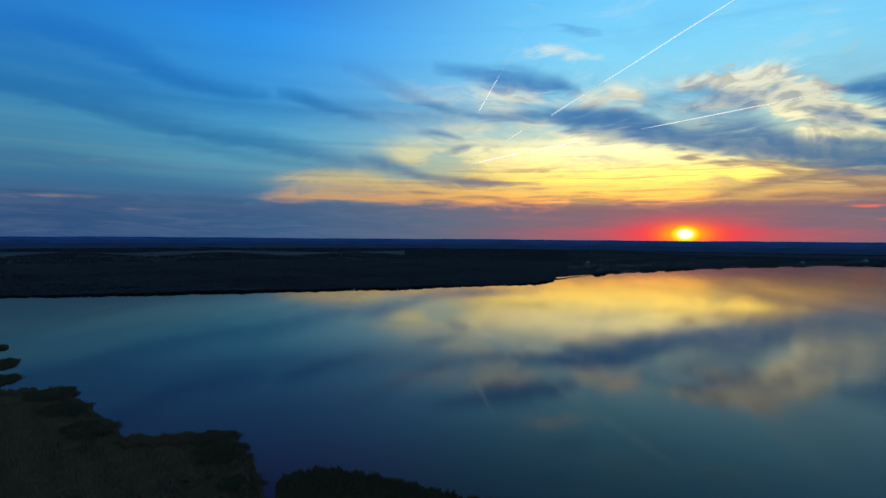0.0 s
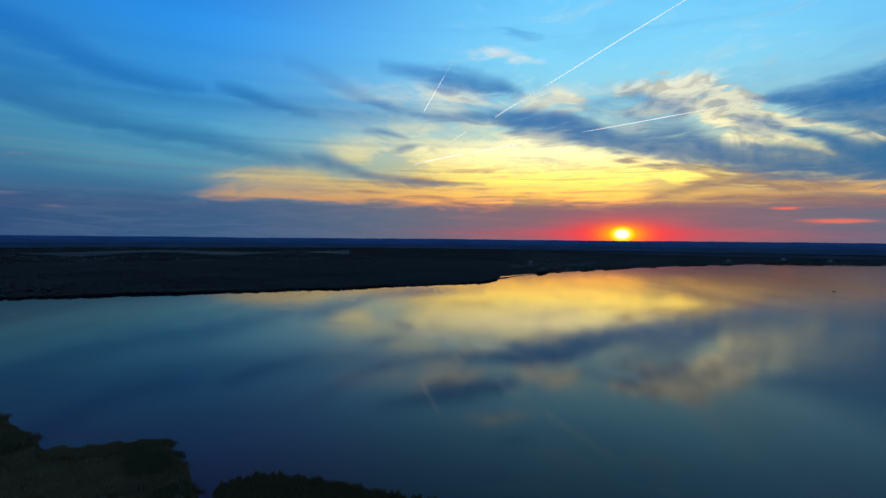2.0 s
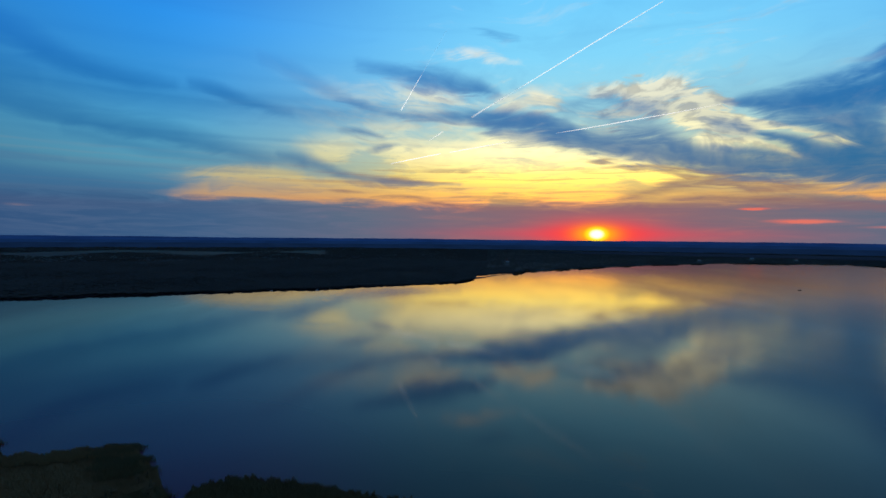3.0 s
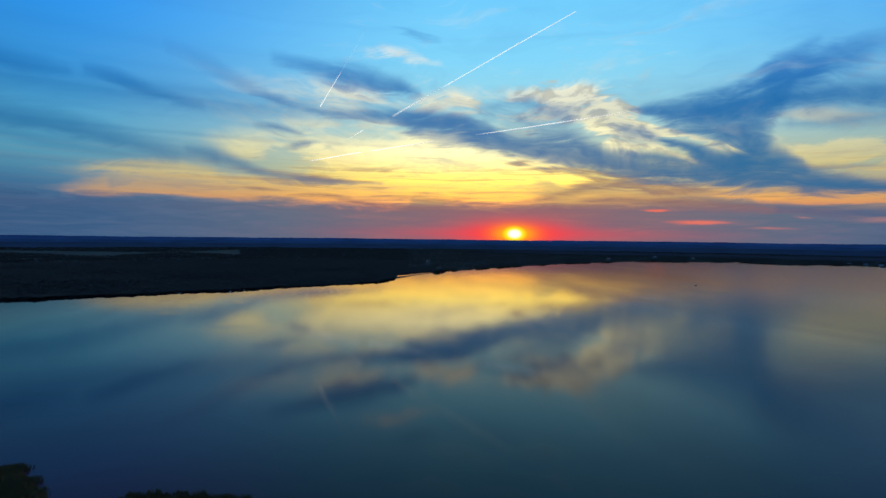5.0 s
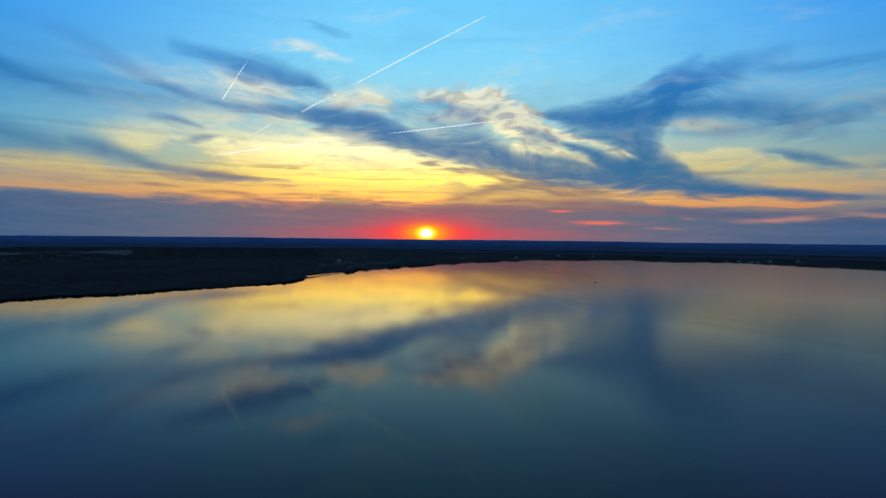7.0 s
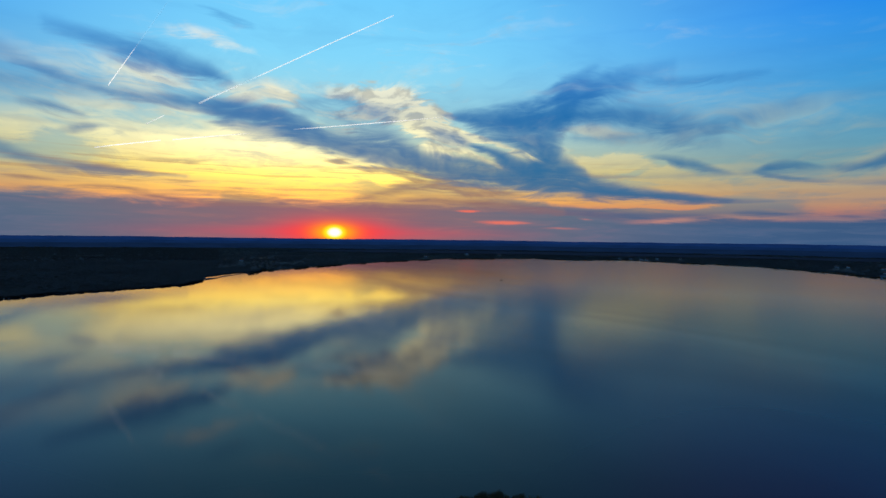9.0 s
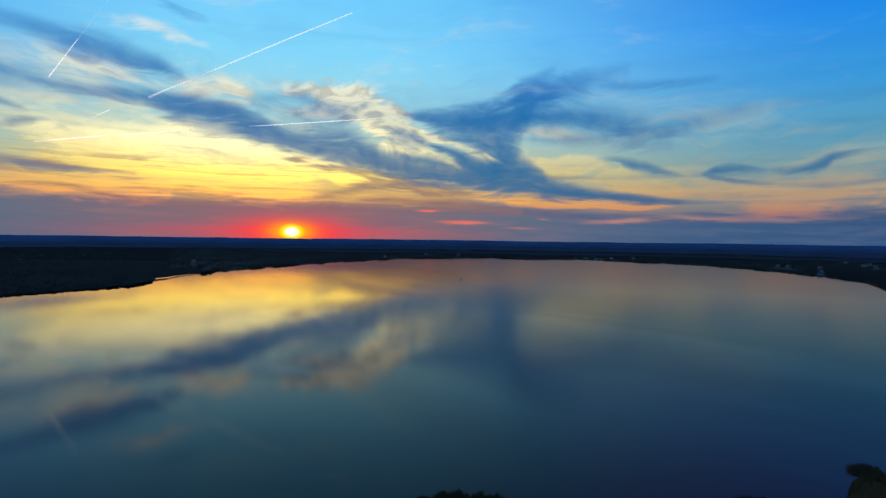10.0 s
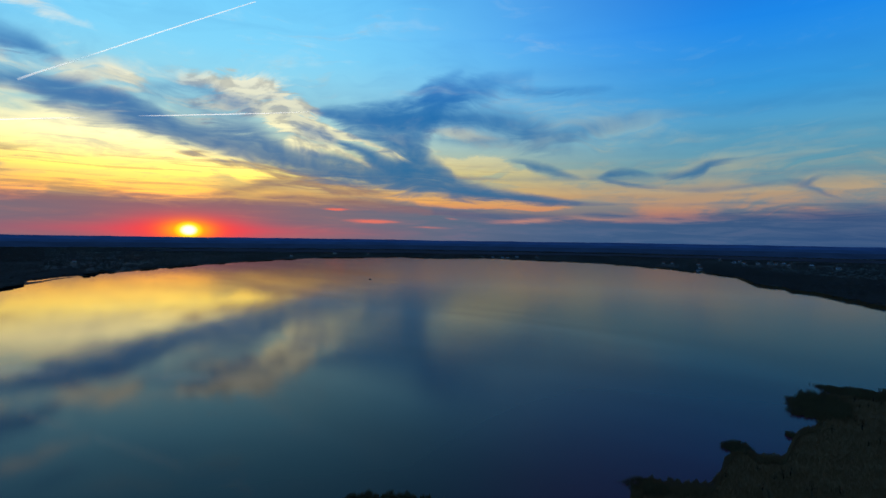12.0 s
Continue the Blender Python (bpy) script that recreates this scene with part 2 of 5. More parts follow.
STREAK_B = [
    [(12.7, 4.1, 0.12, 0.12, 0.16), (16.1, 3.84, 0.17, 0.17, 0.8), (19.4, 3.91, 0.17, 0.17, 0.72), (23.5, 3.5, 0.16, 0.16, 0.64), (26.5, 3.33, 0.11, 0.11, 0.16)],
    [(23.2, 7.91, 0.11, 0.16, 0.48), (24.6, 7.95, 0.21, 0.27, 1.36), (25.9, 7.87, 0.16, 0.16, 0.48)],
    [(24.7, 7.25, 0.11, 0.11, 0.32), (26.4, 7.32, 0.21, 0.21, 1.2), (28.8, 7.08, 0.31, 0.26, 1.28), (31.5, 6.81, 0.35, 0.25, 1.44), (34.8, 6.34, 0.34, 0.29, 1.28), (39.3, 5.29, 0.37, 0.37, 0.96)],
    [(30.4, 6.63, 0.15, 0.15, 0.48), (32.3, 6.21, 0.25, 0.25, 1.2), (34.4, 5.59, 0.29, 0.29, 1.12), (36.8, 4.97, 0.29, 0.29, 0.96), (39.4, 4.46, 0.28, 0.28, 0.96)],
]
STREAK_C = [
    [(21.9, 2.97, 0.3, 0.3, 0.16), (25.4, 3.72, 0.42, 0.42, 0.4), (28.4, 4.56, 0.41, 0.41, 0.56), (31.3, 5.38, 0.41, 0.47, 1.12), (34.8, 5.75, 0.52, 0.63, 1.28), (38.7, 5.35, 0.45, 0.57, 1.28), (41.9, 4.79, 0.33, 0.39, 1.04), (44.5, 4.41, 0.22, 0.22, 0.32)],
    [(24.9, 2.64, 0.48, 0.48, 0.24), (29.6, 3.38, 0.47, 0.53, 0.56), (34.2, 4.02, 0.46, 0.58, 0.8), (38.7, 3.82, 0.51, 0.57, 1.12), (43, 3.33, 0.56, 0.5, 1.12), (47, 2.95, 0.43, 0.43, 0.96), (50.8, 2.69, 0.37, 0.31, 0.8), (54.3, 2.53, 0.25, 0.25, 0.32)],
]
STREAK_D = [
    [(5.7, 7.19, 0.12, 0.12, 0.16), (8.1, 7.06, 0.23, 0.17, 0.8), (11.6, 7.07, 0.23, 0.17, 0.72), (13.3, 7.27, 0.11, 0.11, 0.16)],
]
STREAK = (STREAK_A, STREAK_B, STREAK_C, STREAK_D,)
PUFF_A = [
    [(-18.6, 3.42, 0.46, 0.27, 0.44), (-15.7, 3.6, 0.57, 0.38, 0.72), (-12.9, 4.01, 0.88, 0.59, 0.83), (-9.9, 4.64, 1.11, 0.51, 0.88), (-7.2, 4.49, 1.35, 0.78, 1.1), (-3.4, 4.15, 1.51, 0.92, 1.1), (2.2, 4.11, 1.68, 0.84, 1.1), (8.3, 3.9, 1.85, 0.93, 1.1), (12.9, 3.78, 1.76, 0.71, 0.66)],
    [(-17.1, 6.1, 0.46, 0.55, 0.22), (-14.1, 6.2, 0.57, 0.62, 0.66), (-11.2, 6.55, 0.5, 0.69, 0.72), (-8.2, 6.4, 0.51, 0.51, 0.44), (-5.4, 5.91, 0.42, 0.42, 0.22)],
]
PUFF_B = [
    [(35.5, 11.57, 0.33, 0.28, 0.66), (37.5, 10.94, 0.44, 0.44, 1.43), (39.7, 10.29, 0.38, 0.38, 1.43), (42.4, 9.4, 0.38, 0.33, 1.43), (44.9, 8.4, 0.32, 0.27, 1.21), (46.7, 7.67, 0.21, 0.21, 0.33)],
    [(37.8, 9.26, 0.22, 0.28, 0.66), (39.2, 8.49, 0.28, 0.28, 1.21), (41.1, 7.75, 0.28, 0.28, 1.21), (43.2, 7.13, 0.22, 0.22, 0.44)],
    [(22.3, 12.34, 0.57, 0.8, 0.33), (25.3, 11.6, 1.02, 0.92, 0.83), (27.7, 13, 1.67, 1.13, 0.99), (30.6, 13.23, 1.88, 1.34, 1.21), (33.3, 10.92, 2.78, 2.15, 1.49), (35.8, 10, 2.66, 1.35, 1.43), (37.8, 9.26, 1.44, 0.9, 1.21), (39.7, 7.91, 0.44, 0.56, 0.44)],
]
PUFF_C = [
    [(23.5, 14.7, 0.88, 0.56, 0.33), (27.1, 14.79, 1.1, 0.78, 0.83), (30, 14.18, 1.1, 0.78, 0.94), (34.1, 13.12, 0.88, 0.66, 0.88), (36.4, 12.31, 0.44, 0.44, 0.33)],
    [(48, 8.76, 0.83, 0.73, 0.39), (49.8, 7.92, 1.03, 0.83, 0.99), (51.2, 7.53, 0.92, 1.13, 1.38), (52.9, 7.77, 0.9, 1.41, 1.49), (55.1, 7.96, 0.78, 1.96, 1.43), (57.5, 6.71, 1.14, 1.34, 1.1), (60.2, 5.78, 0.74, 0.93, 0.99), (63.3, 5.03, 0.62, 0.71, 0.66)],
    [(47.1, 10.9, 0.72, 0.73, 0.33), (48.8, 11.17, 0.81, 1.02, 0.61), (51.1, 10.97, 0.8, 1.2, 0.66), (54.2, 10.27, 0.78, 0.98, 0.5), (57, 9.6, 0.66, 0.76, 0.28)],
]
PUFF_D = [
    [(61.5, 7.35, 0.69, 0.92, 0.33), (65.5, 5.58, 0.57, 0.8, 0.5), (69.3, 4.85, 0.67, 0.78, 0.55), (72.9, 4.68, 0.76, 0.87, 0.44), (76.8, 4.59, 0.84, 0.95, 0.33), (80.5, 4.18, 0.92, 1.02, 0.28), (84.7, 3.96, 1.17, 0.98, 0.22), (88.8, 4.15, 1.56, 1.11, 0.33), (91.6, 4.03, 1.5, 1.06, 0.22)],
    [(44.5, 4.41, 0.16, 0.33, 0.44), (47, 4.03, 0.32, 0.48, 1.1), (49.9, 3.75, 0.37, 0.47, 1.26), (52.6, 3.64, 0.41, 0.46, 1.26), (55.1, 3.82, 0.3, 0.45, 1.1), (58.3, 3.71, 0.24, 0.43, 1.04), (60.9, 3.48, 0.23, 0.42, 0.99), (62.7, 3.32, 0.18, 0.36, 0.55)],
    [(-20.3, 3.82, 0.28, 0.28, 0.55), (-15.5, 4.54, 0.8, 0.92, 0.88)],
]
PUFF_E = [
    [(8.5, 18.74, 0.42, 0.42, 0.11), (11.4, 18.71, 0.73, 0.73, 0.22), (14.2, 18.12, 0.67, 0.68, 0.22), (16.5, 17.54, 0.31, 0.31, 0.17)],
    [(17.6, 14.64, 0.32, 0.32, 0.22), (18.7, 14.24, 0.42, 0.42, 0.77), (20.3, 13.91, 0.31, 0.32, 0.33)],
    [(-40, 8.04, 0.45, 0.63, 0.13), (-35.6, 8.86, 0.57, 0.76, 0.22), (-30.5, 9.21, 0.7, 0.8, 0.26), (-26.8, 8.84, 0.62, 0.73, 0.29), (-21.9, 8.37, 0.65, 0.76, 0.33), (-17.7, 7.62, 0.67, 0.67, 0.28)],
    [(-25.4, 4.71, 0.64, 0.75, 0.11), (-20.9, 5.36, 0.88, 0.89, 0.4), (-16.6, 6.09, 0.9, 1.02, 0.55), (-12.1, 6.6, 0.81, 1.04, 0.55), (-6.2, 7.1, 0.7, 0.7, 0.22)],
]
PUFF = (PUFF_A, PUFF_B, PUFF_C, PUFF_D, PUFF_E,)
EMBER_A = [
    (41.9, 1.76, 4.1, 0.29, 0.1, 0.75),
    (47.8, 1.20, 3.4, 0.21, -0.4, 0.50),
    (38.2, 2.98, 1.5, 0.25, -1.6, 0.70),
    (57.5, 1.97, 5.3, 0.49, 3.3, 0.60),
    (63.8, 2.31, 6.4, 0.69, 1.3, 0.35),
    (71.7, 2.09, 8.4, 0.71, -0.5, 0.35),
    (50.3, 2.12, 1.3, 0.23, -6.8, 0.40),
    (-35.4, 3.38, 6.4, 0.31, 1.7, 0.40),
    (-32.3, 6.67, 2.3, 0.27, 2.1, 0.25),
    (-30.1, 2.47, 1.8, 0.22, -1.4, 0.30),
    (38.4, 2.98, 2.9, 0.22, -0.0, 0.35),
]
EMBER = (EMBER_A,)


class Nodes:
    """Short hand for a node tree."""

    def __init__(self, tree):
        self.tree = tree
        tree.nodes.clear()

    def add(self, kind, **values):
        node = self.tree.nodes.new(kind)
        for key, value in values.items():
            setattr(node, key, value)
        return node

    def put(self, socket, value):
        if isinstance(value, bpy.types.NodeSocket):
            self.tree.links.new(value, socket)
        elif value is not None:
            socket.default_value = value

    def m(self, op, a, b=None, c=None, clamp=False):
        node = self.add("ShaderNodeMath", operation=op, use_clamp=clamp)
        for socket, value in zip(node.inputs, (a, b, c)):
            self.put(socket, value)
        return node.outputs[0]

    def ease(self, value, lo, hi, a=0.0, b=1.0):
        node = self.add("ShaderNodeMapRange", interpolation_type="SMOOTHSTEP", clamp=False)
        for socket, v in zip(node.inputs, (value, lo, hi, a, b)):
            self.put(socket, v)
        return node.outputs[0]

    def xyz(self, x, y, z=0.0):
        node = self.add("ShaderNodeCombineXYZ")
        for socket, v in zip(node.inputs, (x, y, z)):
            self.put(socket, v)
        return node.outputs[0]

    def noise(self, vector, scale, detail=5.0, rough=0.55, distort=0.0):
        node = self.add("ShaderNodeTexNoise")
        self.put(node.inputs["Vector"], vector)
        for key, v in (("Scale", scale), ("Detail", detail), ("Roughness", rough), ("Distortion", distort)):
            node.inputs[key].default_value = v
        return node.outputs[0]

    def mapped(self, vector, place=(0, 0, 0), turn=0.0, size=(1, 1, 1), kind="POINT"):
        node = self.add("ShaderNodeMapping", vector_type=kind)
        self.put(node.inputs["Vector"], vector)
        node.inputs["Location"].default_value = place
        node.inputs["Rotation"].default_value = (0, 0, radians(turn))
        node.inputs["Scale"].default_value = size
        return node.outputs[0]

    def ramp(self, value, stops, lo=0.0, hi=1.0):
        """A colour ramp over lo..hi."""
        along = self.m("DIVIDE", self.m("SUBTRACT", value, lo), hi - lo, clamp=True)
        node = self.add("ShaderNodeValToRGB")
        self.put(node.inputs[0], along)
        marks = node.color_ramp.elements
        while len(marks) < len(stops):
            marks.new(0.5)
        for mark, (at, colour) in zip(marks, stops):
            mark.position, mark.color = (at - lo) / (hi - lo), colour
        return node.outputs[0]

    def mix(self, fac, a, b, blend="MIX"):
        node = self.add("ShaderNodeMix", data_type="RGBA", blend_type=blend)
        for socket, v in zip((node.inputs[0], node.inputs[6], node.inputs[7]), (fac, a, b)):
            self.put(socket, v)
        return node.outputs[2]

    def strokes(self, vector, banks):
        total = 0.0
        for az, el, length, width, tilt, weight in (row for bank in banks for row in bank):
            local = self.mapped(vector, (az, el, 0), tilt, (length, width, 1), "TEXTURE")
            spot = self.add("ShaderNodeTexGradient", gradient_type="SPHERICAL")
            self.put(spot.inputs[0], local)
            total = self.m("MULTIPLY_ADD", spot.outputs["Fac"], weight, total)
        return total

    def ribbons(self, az, el, banks, rag):
        """Long clouds: the height, reach and density of each run smoothly along the azimuth."""
        total = 0.0
        for bank in banks:
            use = self.add("ShaderNodeGroup", node_tree=ribbon_bank(bank))
            for socket, value in zip(use.inputs, (az, el, rag, total)):
                self.put(socket, value)
            total = use.outputs[0]
        return total


def ribbon_bank(bank):
    """A node group that adds up the densities of a few ribbons."""
    tree = bpy.data.node_groups.new("cloud_ribbons", "ShaderNodeTree")
    for name in ("azimuth", "elevation", "raggedness", "before"):
        tree.interface.new_socket(name, in_out="INPUT", socket_type="NodeSocketFloat")
    tree.interface.new_socket("density", in_out="OUTPUT", socket_type="NodeSocketFloat")
    g = Nodes(tree)
    az, el, rag, total = g.add("NodeGroupInput").outputs[:4]
    for stops in bank:
        stops = [(stops[0][0] - 0.6, *stops[0][1:4], 0.0), *stops, (stops[-1][0] + 0.6, *stops[-1][1:4], 0.0)]
        first, last = stops[0][0], stops[-1][0]
        along = g.m("MULTIPLY_ADD", az, 1 / (last - first), -first / (last - first))
        run = g.add("ShaderNodeValToRGB")
        run.color_ramp.interpolation = "B_SPLINE"
        marks = run.color_ramp.elements
        while len(marks) < len(stops):
            marks.new(0.5)
        for mark, (a, e, up, down, weight) in zip(marks, stops):
            mark.position, mark.color = (a - first) / (last - first), (e / 30, up / 4, down / 4, weight / 1.5)
        g.put(run.inputs[0], along)
        split = g.add("ShaderNodeSeparateColor")
        g.put(split.inputs[0], run.outputs[0])
        off = g.m("MULTIPLY_ADD", split.outputs[0], -30.0, el)
        over = g.m("DIVIDE", g.m("MULTIPLY", off, 0.25), split.outputs[1])
        under = g.m("DIVIDE", g.m("MULTIPLY", off, -0.25), split.outputs[2])
        dense = g.ease(g.m("ADD", g.m("MAXIMUM", over, under), rag), 1.75, -0.15)
        total = g.m("MULTIPLY_ADD", dense, g.m("MULTIPLY", run.outputs[1], 1.5), total)
    g.put(g.add("NodeGroupOutput").inputs[0], total)
    return tree


world = bpy.data.worlds.new("evening_sky")
scene.world = world
world.use_nodes = True
n = Nodes(world.node_tree)
way = n.add("ShaderNodeTexCoord").outputs["Generated"]
split = n.add("ShaderNodeSeparateXYZ")
n.put(split.inputs[0], way)
dx, dy, dz = split.outputs
az = n.m("DEGREES", n.m("ARCTAN2", dx, dy))
el = n.m("DEGREES", n.m("ARCSINE", dz))
sx = n.m("SUBTRACT", az, SUN_AZ)
away = n.m("ABSOLUTE", sx)

# Fibres of the high cloud: they slope down to the right, and level out to the right of the sun.
sky_plane = n.xyz(az, el)
drift = n.noise(n.mapped(sky_plane, (2, 5, 0), 0, (0.05, 0.09, 1)), 1.0, 3, 0.5)
curl_el = n.m("MULTIPLY_ADD", n.m("SUBTRACT", drift, 0.5), 9.0, el)
curled = n.xyz(az, curl_el)
fibre_a = n.noise(n.mapped(curled, (0, 0, 0), 19, (0.042, 0.25, 1)), 1.0, 9, 0.54, 0.25)
fibre_b = n.noise(n.mapped(curled, (13, 7, 0), 12, (0.075, 0.32, 1)), 1.0, 9, 0.58, 0.6)
fibre_c = n.noise(n.mapped(curled, (5, 19, 0), -7, (0.050, 0.28, 1)), 1.0, 9, 0.55, 0.4)
fibre_d = n.noise(n.mapped(curled, (9, 3, 0), -24, (0.06, 0.30, 1)), 1.0, 9, 0.55, 0.5)
fibre = n.mix(n.ease(az, 46.0, 60.0), n.mix(n.ease(az, -6.0, 14.0), fibre_a, fibre_b), fibre_c)
curl = n.m("MULTIPLY", n.ease(n.m("ABSOLUTE", n.m("SUBTRACT", az, 47.0)), 9.0, 4.0), n.ease(el, 8.0, 10.5))
fibre = n.mix(curl, fibre, fibre_d)
puff = n.noise(n.xyz(n.m("MULTIPLY", az, 0.6), n.m("MULTIPLY", el, 1.5)), 0.45, 8, 0.62, 0.9)
strata = n.noise(n.xyz(n.m("MULTIPLY", az, 0.16), n.m("MULTIPLY", el, 1.5)), 1.0, 9, 0.62, 0.8)
level = n.ease(el, 8.5, 4.5)
tex = n.mix(level, fibre, strata)
fine_a = n.noise(n.mapped(curled, (3, 8, 0), 13, (0.13, 0.9, 1)), 1.0, 6, 0.6, 0.5)
fine_b = n.noise(n.mapped(curled, (6, 2, 0), -24, (0.13, 0.9, 1)), 1.0, 6, 0.6, 0.5)
fine = n.mix(curl, fine_a, fine_b)
grain = n.ease(n.m("MULTIPLY_ADD", puff, 0.22, n.m("MULTIPLY_ADD", fine, 0.38, n.m("MULTIPLY", tex, 0.4))), 0.38, 0.62)
bend_x = n.noise(n.mapped(n.xyz(az, n.m("MULTIPLY", el, 2.4)), (7, 3, 0)), 0.12, 3, 0.5)
bend_y = n.noise(n.mapped(n.xyz(az, n.m("MULTIPLY", el, 2.4)), (31, 11, 0)), 0.12, 3, 0.5)
mottle = n.ease(n.noise(n.xyz(n.m("MULTIPLY", az, 0.42), n.m("MULTIPLY", curl_el, 0.95), 3.0), 1.0, 4, 0.5, 0.25), 0.32, 0.68)
calm = n.ease(az, -10.0, 6.0, 0.45, 1.0)
give = n.m("MULTIPLY", n.ease(el, 0.0, 12.0, 0.10, 0.8), calm)
lift = n.m("MULTIPLY_ADD", n.m("SUBTRACT", bend_y, 0.5), 1.0, n.m("MULTIPLY_ADD", n.m("SUBTRACT", tex, 0.5), 2.0, n.m("MULTIPLY", n.m("SUBTRACT", fine, 0.5), 3.0)))
bent_az = n.m("MULTIPLY_ADD", n.m("MULTIPLY", n.m("SUBTRACT", bend_x, 0.5), give), 1.8, az)
bent_el = n.m("MULTIPLY_ADD", lift, give, el)
sky_at = n.xyz(bent_az, bent_el)
near_az = n.m("MULTIPLY_ADD", lift, 0.2, az)
near_el = n.m("MULTIPLY_ADD", lift, n.m("MULTIPLY", give, 0.55), el)
rag = n.m("MULTIPLY", n.m("MULTIPLY_ADD", n.m("SUBTRACT", 0.5, grain), 0.7, n.m("MULTIPLY", n.m("SUBTRACT", 0.5, fine), 1.6)), calm)

# Clear sky: a ramp towards the sun and one away from it.
sunward = n.ramp(el, [
    (0.0, lin(140, 82, 104)), (1.5, lin(128, 100, 114)), (3.0, lin(168, 132, 108)), (4.5, lin(226, 182, 100)),
    (7.0, lin(232, 220, 138)), (10.0, lin(190, 214, 196)), (13.0, lin(156, 212, 224)), (18.0, lin(128, 212, 248)),
    (26.0, lin(102, 198, 252)), (32.0, lin(70, 160, 224)), (40.0, lin(66, 126, 186)), (90.0, lin(84, 98, 122))], 0, 90)
outward = n.ramp(el, [
    (0.0, lin(54, 80, 122)), (2.0, lin(58, 96, 138)), (4.0, lin(68, 116, 152)), (7.0, lin(84, 152, 180)),
    (10.0, lin(78, 160, 200)), (14.0, lin(56, 148, 214)), (20.0, lin(42, 146, 234)), (24.0, lin(34, 122, 214)),
    (28.0, lin(32, 86, 160)), (36.0, lin(44, 80, 134)), (90.0, lin(84, 98, 122))], 0, 90)
near_sun = n.ease(away, n.ease(az, 0.0, 40.0, 46.0, 56.0), 4.0)
outward = n.mix(n.ease(az, -14.0, -40.0, 0.0, 0.34), outward, lin(20, 52, 100))
# East of the sun the clear sky is brighter, with a pale wash low down.
east = n.ramp(el, [
    (0.0, lin(58, 82, 124)), (2.0, lin(84, 96, 124)), (4.0, lin(122, 134, 140)), (7.0, lin(98, 152, 168)),
    (10.0, lin(86, 158, 192)), (14.0, lin(54, 152, 218)), (20.0, lin(25, 134, 230)), (26.0, lin(22, 106, 208)),
    (31.0, lin(40, 96, 172)), (40.0, lin(62, 98, 146)), (90.0, lin(84, 98, 122))], 0, 90)
outward = n.mix(n.ease(az, 40.0, 58.0), outward, east)
sky = n.mix(near_sun, outward, sunward)
air = n.add("ShaderNodeTexSky", sky_type="NISHITA")
air.sun_disc, air.sun_elevation, air.sun_rotation = False, radians(SUN_EL), radians(SUN_AZ)
sky = n.mix(0.04, sky, n.mix(1.0, air.outputs[0], (0.1, 0.1, 0.1, 1), "MULTIPLY"))

# Lit cloud, shaded cloud, and the last embers low down.
lit_colour = n.mix(n.ease(away, 8.0, 50.0), n.ramp(el, [
    (0.0, lin(235, 96, 84)), (3.0, lin(250, 150, 78)), (4.6, lin(255, 192, 74)), (6.5, lin(255, 224, 104)),
    (9.0, lin(252, 240, 178)), (13.0, lin(244, 238, 198)), (20.0, lin(226, 230, 226)), (40.0, lin(200, 220, 236))], 0, 40),
    n.ramp(el, [
    (0.0, lin(176, 84, 92)), (2.0, lin(190, 106, 96)), (3.6, lin(188, 146, 110)), (6.0, lin(170, 166, 140)),
    (9.0, lin(172, 184, 162)), (13.0, lin(124, 172, 196)), (24.0, lin(104, 168, 226)), (40.0, lin(90, 150, 220))], 0, 40))
dark_colour = n.mix(n.ease(n.m("MULTIPLY_ADD", sx, 0.35, away), 6.0, 26.0), n.ramp(el, [
    (0.0, lin(104, 80, 110)), (3.0, lin(120, 94, 108)), (5.0, lin(98, 110, 132)), (8.0, lin(72, 111, 152)),
    (13.0, lin(60, 116, 170)), (20.0, lin(54, 128, 194)), (40.0, lin(30, 98, 186))], 0, 40), n.ramp(el, [
    (0.0, lin(60, 78, 118)), (3.0, lin(66, 94, 130)), (5.0, lin(52, 104, 146)), (8.0, lin(42, 106, 153)),
    (13.0, lin(26, 104, 168)), (20.0, lin(22, 106, 200)), (40.0, lin(18, 84, 176))], 0, 40))
blaze = n.m("MULTIPLY_ADD", n.m("MULTIPLY", n.ease(away, 28.0, 4.0), n.ease(el, 13.0, 6.0)), 0.62, 1.0)
lit_colour = n.mix(1.0, lit_colour, n.xyz(blaze, blaze, blaze), "MULTIPLY")
body = n.m("ADD", n.strokes(sky_at, LIT), n.ribbons(near_az, near_el, PUFF, rag))
lit = n.m("MULTIPLY_ADD", n.m("MULTIPLY", grain, calm), n.ease(el, 3.0, 9.0, 0.25, 0.6), n.m("MULTIPLY", body, n.ease(az, -22.0, 2.0, 0.6, 1.1)))
shade = n.mix(n.m("MULTIPLY", n.ease(grain, 0.5, 0.0), n.ease(el, 3.0, 9.0, 0.25, 0.75)), lit_colour, n.mix(0.5, dark_colour, lit_colour))
sky = n.mix(n.m("MULTIPLY", n.ease(lit, n.ease(el, 5.0, 10.0, 0.30, 0.38), 1.4), 0.94), sky, shade)
